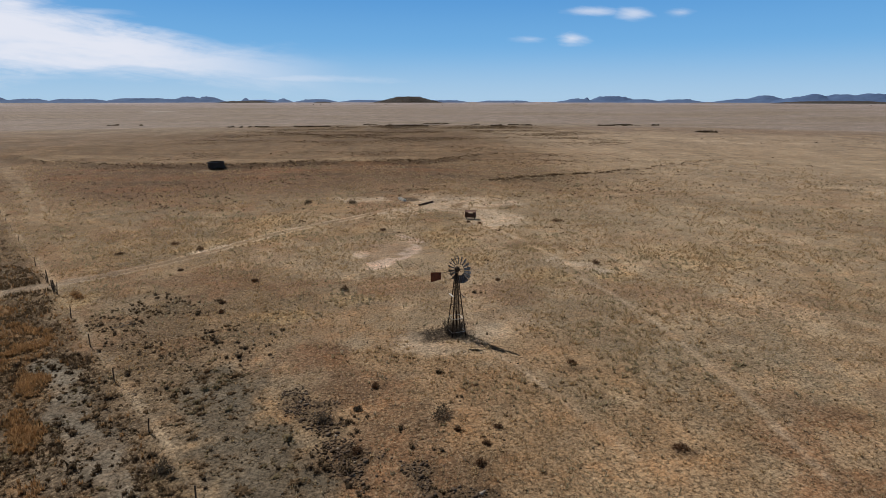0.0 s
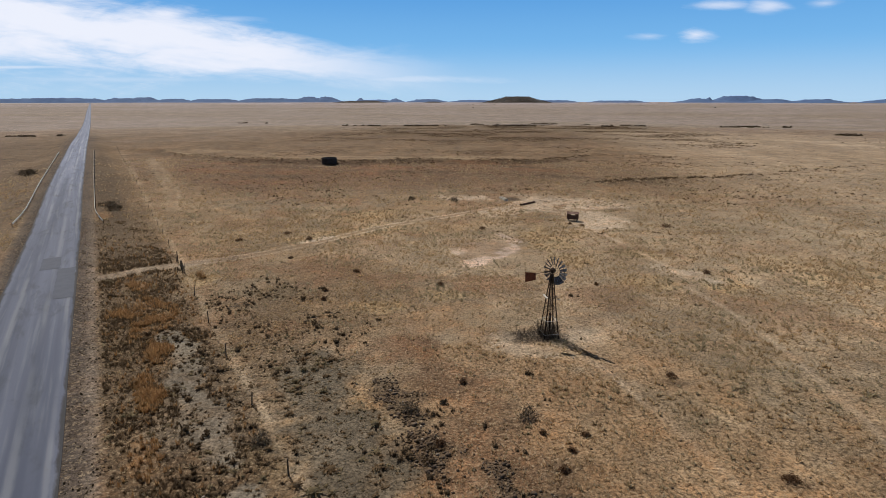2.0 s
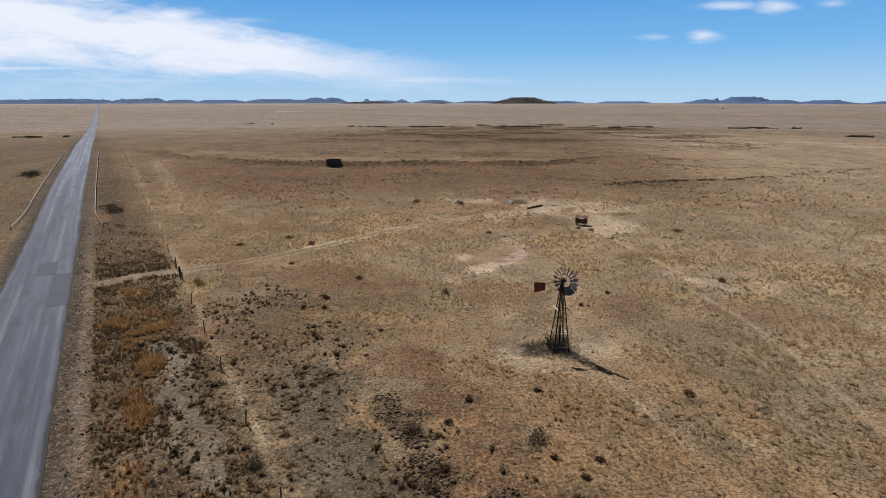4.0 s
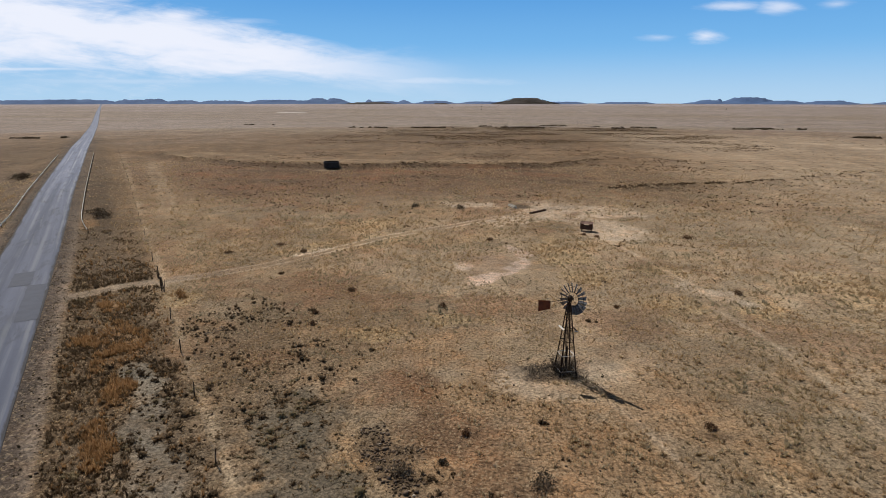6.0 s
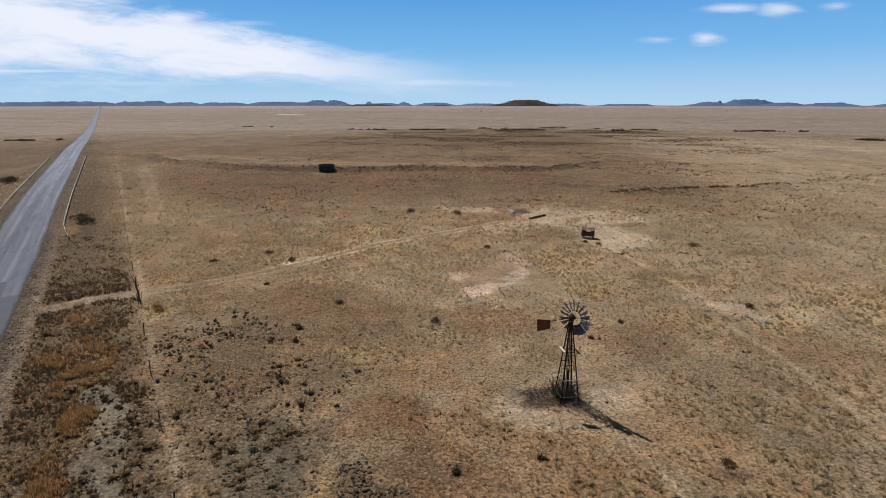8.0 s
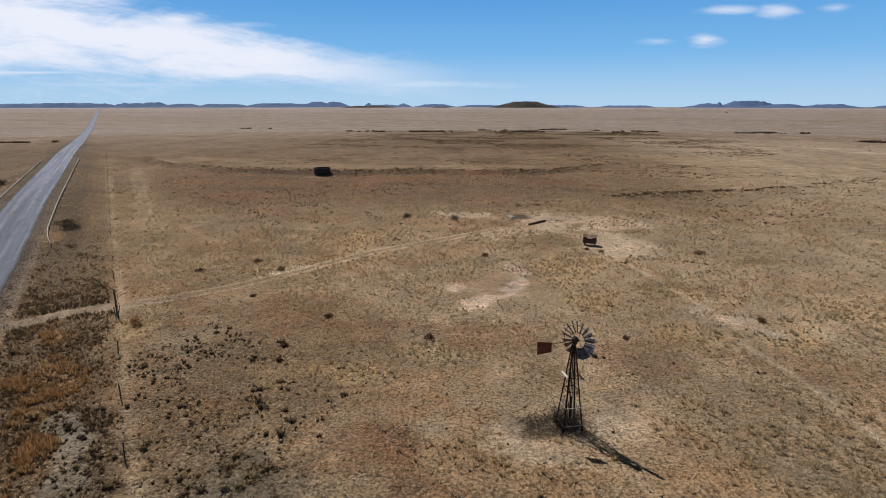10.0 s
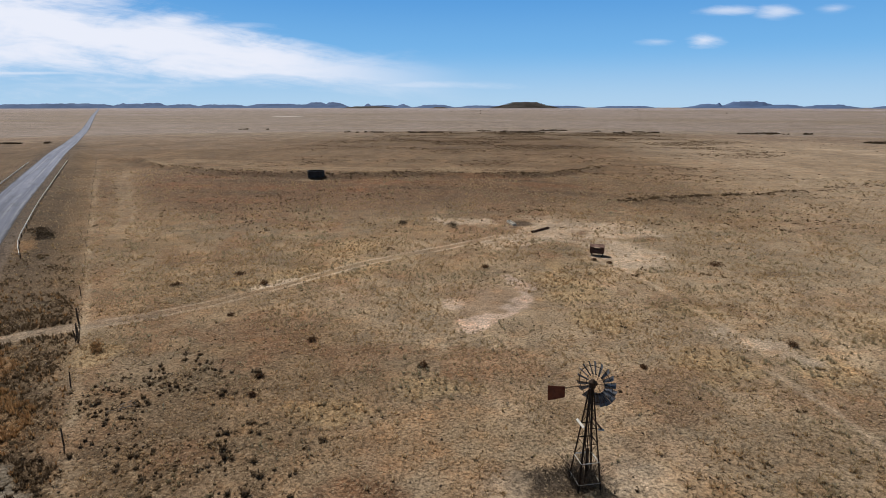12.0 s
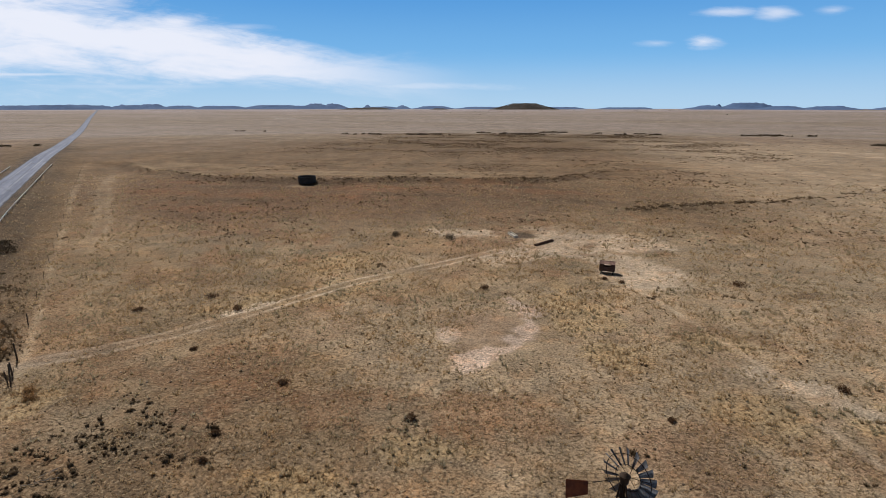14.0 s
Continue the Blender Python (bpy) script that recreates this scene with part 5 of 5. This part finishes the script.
def tuft_mesh(name, x, y, radius, tall, blades, material, label, category, rng):
    """Countless loose grass tufts: thin blades that lean out of one root each."""
    n = len(x)
    z = height(x, y)
    b = rng.uniform(0, math.tau, (n, blades))
    root = radius[:, None] * 0.4 * np.sqrt(rng.random((n, blades)))
    turn = rng.uniform(0, math.tau, (n, blades))
    bx, by = x[:, None] + root * np.cos(turn), y[:, None] + root * np.sin(turn)
    reach = radius[:, None] * rng.uniform(0.2, 1.0, (n, blades))
    w = radius[:, None] * rng.uniform(0.09, 0.2, (n, blades))
    side = b + math.pi / 2 + rng.normal(0, 0.6, (n, blades))
    foot = np.repeat(z[:, None] - 0.02, blades, 1)
    p = np.stack([bx - w * np.cos(side), by - w * np.sin(side), foot], -1)
    q = np.stack([bx + w * np.cos(side), by + w * np.sin(side), foot], -1)
    t = np.stack([bx + reach * np.cos(b), by + reach * np.sin(b), foot + tall[:, None] * rng.uniform(0.45, 1.1, (n, blades))], -1)
    v = np.stack([p, q, t], 2).reshape(-1, 3)
    return tagged(raw(name, v, np.arange(len(v)).reshape(-1, 3), material), label, category, kind="stuff")


def clustered(rng, x, y, r, most=4):
    """Each place becomes a ragged clump of one to a few cushions."""
    k = rng.integers(1, most + 1, len(x))
    at = np.repeat(np.arange(len(x)), k)
    size = r[at] * rng.uniform(0.45, 1.0, len(at))
    return x[at] + rng.normal(0, 1.0, len(at)) * r[at], y[at] + rng.normal(0, 1.0, len(at)) * r[at], size


def build_growth():
    rng = np.random.default_rng(3)

    def straw(x, y):
        s, d = road_coords(x, y)
        lush = 0.25 + 1.0 * step(fbm(x, y, 7, 81, 5), 0.42, 0.62)
        reserve = step(d, 2, 2.4) * (1 - step(d, 12, 12.6))
        return thin_out(x, y, 62) * clear_of_road(d, s) * lush * (1 - bare_soil(x, y)) * (1 - 0.6 * reserve) * (1 - 0.8 * ridge(x, y))

    x, y = scatter(rng, 560000, straw, -150, 150, 26, 230)
    far = np.clip(np.hypot(x, y - 10) / 62, 1, 1.9)
    size = np.clip(rng.lognormal(-2.0, 0.45, len(x)), 0.06, 0.34) * far
    tuft_mesh("dry_grass", x, y, size, size * rng.uniform(0.5, 1.3, len(x)), 9, STRAW, "short dry straw-coloured grass tufts all over the veld", "grass", rng)

    def stubble(x, y):
        s, d = road_coords(x, y)
        rough = step(fbm(x, y, 6, 91, 5), 0.42, 0.60) * (0.3 + 0.7 * step(fbm(x, y, 1.8, 92), 0.42, 0.58))
        return thin_out(x, y, 60) * clear_of_road(d, s) * (0.05 + 0.85 * rough) * (1 - bare_soil(x, y))

    x, y = scatter(rng, 330000, stubble, -150, 150, 26, 220)
    far = np.clip(np.hypot(x, y - 10) / 60, 1, 1.7)
    size = np.clip(rng.lognormal(-2.45, 0.45, len(x)), 0.04, 0.25) * far
    tuft_mesh("stubble", x, y, size, size * rng.uniform(0.6, 1.2, len(x)), 7, BROWN, "short dark brown stubble between the grass tufts", "grass", rng)

    def orange(x, y):
        w = np.zeros(len(x))
        for g in ((-35.6, 62.2, 6.0, 2.8, -55), (-29.4, 54.6, 3.6, 1.7, -52), (-25.2, 46.6, 3.6, 1.2, -52), (-20.2, 38.2, 3, 1.3, -52), (-43, 72.0, 4.0, 1.8, -50)):
            w = np.maximum(w, blob(x, y, *g, seed=60, size=3, ragged=0.9))
        return 0.012 + 0.85 * w * (0.12 + 0.88 * step(fbm(x, y, 2.6, 103, 5), 0.41, 0.60))

    x, y = scatter(rng, 90000, orange, -62, -14, 34, 92)
    s, d = road_coords(x, y)
    ok = (d > 2.6) & (d < 12.3) & (near_line(x, y, TRACK)[0] > 1.7) & (clay(x, y) < 0.3)
    x, y = x[ok], y[ok]
    n = len(x)
    tuft_mesh("tall_grass", x, y, rng.uniform(0.12, 0.36, n), rng.uniform(0.25, 0.7, n), 12, ORANGE, "tall orange-brown grass in the road reserve", "grass", rng)

    def yellow(x, y):
        w = np.zeros(len(x))
        for g in ((12, 104, 6, 9, 0), (15, 90, 4, 4, 0), (-22, 119, 8, 6, 40), (50, 88, 12, 9, 0), (-22, 106, 14, 5, 40), (-37, 75, 3, 3, 0), (-3, 73, 4, 2.5, 0), (-11, 68, 4, 2, 0),
                  (24, 80, 4, 4, 0), (33, 80, 4, 3, 0), (25, 95, 4, 3, 0), (-11.5, 38.5, 2.2, 2.2, 0), (14, 50, 7, 4, 0), (3, 57, 6, 3, 0), (22, 62, 8, 5, 0), (26, 52, 8, 8, 0), (30, 64, 8, 6, 0)):
            w = np.maximum(w, blob(x, y, *g, seed=71, size=4, ragged=0.8))
        s, d = road_coords(x, y)
        return (0.025 + 0.5 * w) * (d > 13.0) * (1 - bare_soil(x, y))

    x, y = scatter(rng, 36000, yellow, -45, 65, 30, 128)
    n = len(x)
    tuft_mesh("yellow_grass", x, y, rng.uniform(0.16, 0.42, n), rng.uniform(0.15, 0.5, n), 18, STRAW, "taller straw-yellow grass tussocks in loose stands", "grass", rng)

    # rank grass in the road reserve, thickest along the track
    x, y = scatter(rng, 120000, lambda x, y: (0.12 + 0.5 * step(fbm(x, y, 3.5, 75), 0.42, 0.62)) * (1 - step(np.hypot(x - 3, y - 20), 70, 125)), -90, -12, 30, 120)
    s, d = road_coords(x, y)
    ok = (d > 2.5) & (d < 9.0 + 5.0 * fbm(x, y, 4, 106)) & (near_line(x, y, TRACK)[0] > 1.5) & (clay(x, y) < 0.25) & (orange(x, y) < 0.5)
    x, y = x[ok], y[ok]
    n = len(x)
    side = near_line(x, y, TRACK)[0] < 3.2
    tuft_mesh("rank_grass", x, y, rng.uniform(0.12, 0.36, n), rng.uniform(0.12, 0.4, n) * (1 + 0.8 * side), 12, RANK, "rank brown grass filling the road reserve", "grass", rng)

    # coarser clumps in the middle distance
    def coarse(x, y):
        s, d = road_coords(x, y)
        clumped = step(fbm(x, y, 11, 93, 5), 0.47, 0.60) * (0.05 + 0.95 * step(fbm(x, y, 2.6, 94), 0.47, 0.6))
        return (0.015 + 0.6 * clumped) * step(y, 85, 115) * (1 - step(y, 220, 300)) * ((d > 13.5) | (d < -12)) * (1 - 0.8 * bare_soil(x, y))

    for mat, name, n, label in ((HEATH, "mid_scrub", 70000, "low brown scrub clumps in the middle distance"), (STRAW, "mid_grass", 60000, "pale grass clumps in the middle distance")):
        x, y = scatter(rng, n, coarse, -170, 170, 85, 300)
        r = np.clip(rng.lognormal(-1.9, 0.5, len(x)), 0.08, 0.5) * (0.8 if mat is STRAW else 1.0)
        x, y, r = clustered(rng, x, y, r, 3)
        tuft_mesh(name, x, y, r, r * rng.uniform(0.5, 1.0, len(x)), 12, mat, label, "scrub" if mat is HEATH else "grass", rng)

    def scrub(x, y):
        s, d = road_coords(x, y)
        reserve = step(d, 2.2, 3) * (1 - step(d, 12.2, 13)) * (1 - 0.9 * orange(x, y)) * (1 - 0.3 * clay(x, y)) * (1 - 0.75 * step(s, 10, 20))
        clump = step(fbm(x, y, 13, 83, 5), 0.5, 0.64)
        stony = np.zeros(len(x))
        for g in ((-27, 67, 5, 4.5, 0), (-18, 60.5, 4, 4, 0), (-14.5, 64, 4, 4, 0), (-29, 74, 4.5, 4, 0), (-22, 69, 6, 3.5, 0), (-8, 94, 3.5, 5.5, 10), (-20, 56, 5, 6, 25), (-16, 52, 5, 6, 0)):
            stony = np.maximum(stony, blob(x, y, *g, seed=84, size=4, ragged=0.7))
        line, _ = near_line(x, y, TRACK)
        w = 0.002 + 0.10 * clump * step(fbm(x, y, 2.5, 87), 0.5, 0.62) + 0.28 * reserve * step(fbm(x, y, 3, 88), 0.35, 0.55)
        w = w + 0.95 * stony * (0.1 + 0.9 * step(fbm(x, y, 2.2, 90), 0.47, 0.62)) + 0.7 * grey_flat(x, y) * (1 - ridge(x, y)) + 0.09 * blob(x, y, 20, 124, 20, 24, 0, 0.5, 108, 8)
        return thin_out(x, y, 52) * clear_of_road(d, s) * np.clip(w, 0, 1) * (1 - 0.9 * (line < 1.4))

    x, y = scatter(rng, 120000, scrub, -110, 110, 26, 200)
    n = len(x)
    s, d = road_coords(x, y)
    far = np.clip(np.hypot(x, y - 10) / 60, 1, 1.6)
    r = np.clip(rng.lognormal(-2.3, 0.65, n), 0.04, 0.48) * far * (1 + 0.35 * ((d > 2) & (d < 12.6)) + 0.5 * grey_flat(x, y))
    green = rng.random(n) < 0.3
    for pick, mat, name, label in ((~green, BROWN, "low_scrub", "small dark brown scrub cushions dotted over the soil"),
                                   (green, GREENISH, "grey_scrub", "small grey-green scrub cushions dotted over the soil")):
        cx, cy, cr = clustered(rng, x[pick], y[pick], r[pick])
        mound_mesh(name, cx, cy, cr, cr * rng.uniform(0.3, 0.65, len(cx)), 14, mat, label, "scrub", rng)

    # bigger dark cushions on the stony ridge, the grey flat and the clay
    def rise(x, y):
        s, d = road_coords(x, y)
        w = 0.7 * ridge(x, y) + 0.16 * grey_flat(x, y)
        for g, k in (((-27, 68, 6, 6, 0), 0.8), ((-19, 60, 7, 8, 25), 0.6), ((-24, 71, 8, 5.5, 0), 0.8), ((-14, 60, 5, 7, 0), 0.45), ((4, 46, 8, 6, 0), 0.05), ((1.5, 43, 4, 5, 0), 0.28), ((-16, 53, 5, 7, 0), 0.3)):
            w = np.maximum(w, k * blob(x, y, *g, seed=95, size=4, ragged=0.7))
        w = w * (0.2 + 0.8 * step(fbm(x, y, 2.0, 96), 0.46, 0.6)) * (d > 13.0)
        flat = (1 - step(near_line(x, y, ((-29.5, 56.8), (-24.5, 51), (-17.9, 42.8), (-11, 31)))[0], 1.4, 3.6)) * (d > 3.0) * (d < 12.3)
        return np.clip(0.004 * (d > 13.3) + w + 0.55 * flat, 0, 1) * (near_line(x, y, TRACK)[0] > 1.5)

    x, y = scatter(rng, 15000, rise, -45, 40, 28, 92)
    r = np.clip(rng.lognormal(-1.85, 0.55, len(x)), 0.07, 0.45)
    x, y, r = clustered(rng, x, y, r, 3)
    mound_mesh("cushion_scrub", x, y, r, r * rng.uniform(0.5, 0.95, len(x)), 18, DUSKY, "dark ragged scrub cushions on stony ground and clay", "scrub", rng)

    x, y = scatter(rng, 60000, lambda x, y: ((road_coords(x, y)[1] > 0.15) & (road_coords(x, y)[1] < 2.4)).astype(float) * 0.8 * (0.3 + 0.7 * step(fbm(x, y, 2, 89), 0.4, 0.6)), -90, -12, 24, 120)
    n = len(x)
    r = np.clip(rng.lognormal(-2.7, 0.4, n), 0.03, 0.16)
    mound_mesh("verge_scrub", x, y, r, r * rng.uniform(0.6, 1.1, n), 6, SCRUB, "tiny dark tufts sprinkled over the gravel road shoulder", "scrub", rng)

    # taller scrub along the old dam wall, the ditch and the dark belt
    bx, by = [], []
    for line, n, wide in ((BERM[2:], 380, 2.6), (DITCH[:4], 120, 1.1), (DITCH[3:], 60, 2.5)):
        for _ in range(n):
            k = rng.integers(0, len(line) - 1)
            t = rng.random()
            bx.append(line[k][0] + (line[k + 1][0] - line[k][0]) * t + rng.normal(0, wide))
            by.append(line[k][1] + (line[k + 1][1] - line[k][1]) * t + rng.normal(0, wide))
    bx, by = np.array(bx), np.array(by)
    r = np.clip(rng.lognormal(-1.0, 0.5, len(bx)), 0.15, 1.1)
    v, f = leaf_cloud(bx, by, height(bx, by), r, r * 0.7, 40, 0.12, rng)
    tagged(raw("wall_scrub", v, f, HEATH), "dark scrub growing along the old earth wall and ditch", "scrub", kind="stuff")

    def belt(x, y):
        away = np.hypot(x, y)
        return (step(fbm(x / 1.8, y, 22, 85, 5), 0.46, 0.6) * step(away, 300, 370) * (1 - step(away, 600, 640)) * (1 - 0.95 * step(x, 110, 180)) * step(x, -150, -50) * 0.8
                + 0.5 * step(away, 120, 170) * (1 - step(away, 280, 340)) * step(fbm(x / 1.6, y, 15, 86, 5), 0.5, 0.62) * (1 - 0.93 * step(x, 60, 110)) * step(x, -110, -60))

    x, y = rng.uniform(-330, 330, 130000), rng.uniform(120, 640, 130000)
    s, d = road_coords(x, y)
    keep = (rng.random(len(x)) < belt(x, y)) & (np.abs(d + 4) > 10)
    x, y = x[keep], y[keep]
    r = np.clip(rng.lognormal(-1.45, 0.5, len(x)), 0.1, 0.9) * np.clip(np.hypot(x, y) / 260, 0.7, 1.5)
    v, f = leaf_cloud(x, y, height(x, y), r * 1.5, r * 0.45, 9, 0.15 + 0.12 * r, rng)
    tagged(raw("belt_scrub", v, f, HEATH), "dark belt of karoo scrub across the middle distance", "scrub", kind="stuff")

    # rows of bigger bushes far off
    rows = ((-131, 588, 30, 4, 7), (-83, 587, 14, 5, 11), (-62, 590, 18, 5, 7), (-21, 638, 12, 4, 4), (-2, 611, 10, 5, 6), (22, 606, 26, 6, 26), (54, 664, 26, 8, 12),
            (95, 636, 5, 3, 2), (111, 596, 10, 4, 5), (133, 626, 16, 5, 6), (149, 614, 6, 4, 5), (233, 604, 26, 5, 9), (256, 620, 18, 5, 12), (277, 609, 20, 5, 5),
            (256, 446, 10, 5, 9), (-325, 373, 12, 4, 5), (-302, 382, 4, 3, 2), (-306, 676, 6, 3, 3), (-272, 670, 4, 3, 2), (880, 3190, 60, 20, 5))
    bx, by, br = [], [], []
    for cx, cy, wx, wy, n in rows:
        bx += list(rng.normal(cx, wx * 0.36, n))
        by += list(rng.normal(cy, wy * 0.5, n))
        br += list(rng.uniform(0.6, 1.9, n))
    bx, by, br = np.array(bx), np.array(by), np.array(br)
    bx, by, br = (np.concatenate([q, q + rng.normal(0, k, len(q)), q + rng.normal(0, k, len(q))]) for q, k in ((bx, 2.2), (by, 1.2), (br, 0.0)))
    off = np.abs(road_coords(bx, by)[1] + 4) > 11
    bx, by, br = bx[off], by[off], br[off]
    v, f = leaf_cloud(bx, by, height(bx, by), br, br * rng.uniform(0.4, 1.1, len(bx)), 70, 0.32, rng)
    tagged(raw("far_bushes", v, f, SCRUB), "scattered rows of dark bushes far out on the plain", "bushes", kind="stuff")
    n = 24
    ox, oy = rng.uniform(-520, 1900, n), rng.uniform(1500, 3300, n)
    r = rng.uniform(1.2, 2.4, n)
    v, f = leaf_cloud(ox, oy, height(ox, oy), r, r * 0.8, 40, 1.0, rng)
    tagged(raw("plain_bushes", v, f, SCRUB), "tiny dark bushes dotted over the far plain", "bushes", kind="stuff")
    # bushes on the koppie
    way = (HEAD + RIGHT * 0.125).normalized()
    n = 800
    u, w = rng.uniform(-0.95, 0.95, n), rng.uniform(-0.95, 0.1, n)
    kx, ky = 2.8 + way.x * (3980 + 190 * w) + way.y * 247 * u, 20 + way.y * (3980 + 190 * w) - way.x * 247 * u
    rho = np.hypot(u, w)
    ok = rho < 0.95
    kz = swell(kx, ky) - 2 + 39 * np.clip(1 - (np.clip(rho, 0.33, 1) - 0.33) / 0.67, 0, 1) ** 1.25
    r = rng.uniform(2.0, 4.5, n)
    v, f = leaf_cloud(kx[ok], ky[ok], kz[ok], r[ok], r[ok] * 0.9, 26, 1.0, rng)
    tagged(raw("koppie_scrub", v, f, SCRUB), "dark bushes over the slopes of the koppie", "scrub", kind="stuff")


build_growth()


def build_stones():
    """Loose stones, thickest on the stony rise in the foreground."""
    rng = np.random.default_rng(9)
    bm = bmesh.new()
    bmesh.ops.create_icosphere(bm, subdivisions=1, radius=1.0)
    bv = np.array([v.co[:] for v in bm.verts])
    bf = np.array([[v.index for v in f.verts] for f in bm.faces])
    bm.free()
    for name, mat, n, label in (("dark_stones", STONE, 1800, "dark loose stones strewn over the rise"), ("pale_stones", PALESTONE, 260, "pale loose stones strewn over the veld")):
        m = n * 2 // 3
        x, y = rng.uniform(-13, 9, m * 14), rng.uniform(32, 56, m * 14)
        keep = rng.random(m * 14) < ridge(x, y) * (0.25 + 0.75 * step(fbm(x, y, 1.6, 102), 0.42, 0.6)) * (1.0 if mat is STONE else 0.15)
        x, y = np.concatenate([x[keep], rng.uniform(-38, 42, n - m)]), np.concatenate([y[keep], rng.uniform(30, 105, n - m)])
        s, d = road_coords(x, y)
        ok = (d > 2) & (y > 28)
        x, y = x[ok], y[ok]
        k = len(x)
        r = rng.uniform(0.04, 0.12, k) * (1 + 0.9 * (rng.random(k) < 0.1) * ridge(x, y))
        jit = 1 + rng.normal(0, 0.3, (k, len(bv), 1))
        v = bv[None] * jit * np.stack([r, r * rng.uniform(0.6, 1, k), r * rng.uniform(0.45, 0.8, k)], -1)[:, None, :]
        a = rng.uniform(0, math.tau, k)
        c, sn = np.cos(a)[:, None], np.sin(a)[:, None]
        px, py = v[:, :, 0] * c - v[:, :, 1] * sn + x[:, None], v[:, :, 0] * sn + v[:, :, 1] * c + y[:, None]
        pz = v[:, :, 2] + height(x, y)[:, None] + 0.25 * r[:, None]
        faces = (bf[None] + (np.arange(k) * len(bv))[:, None, None]).reshape(-1, 3)
        tagged(raw(name, np.stack([px, py, pz], -1).reshape(-1, 3), faces, mat), label, "stones", kind="stuff")


build_stones()
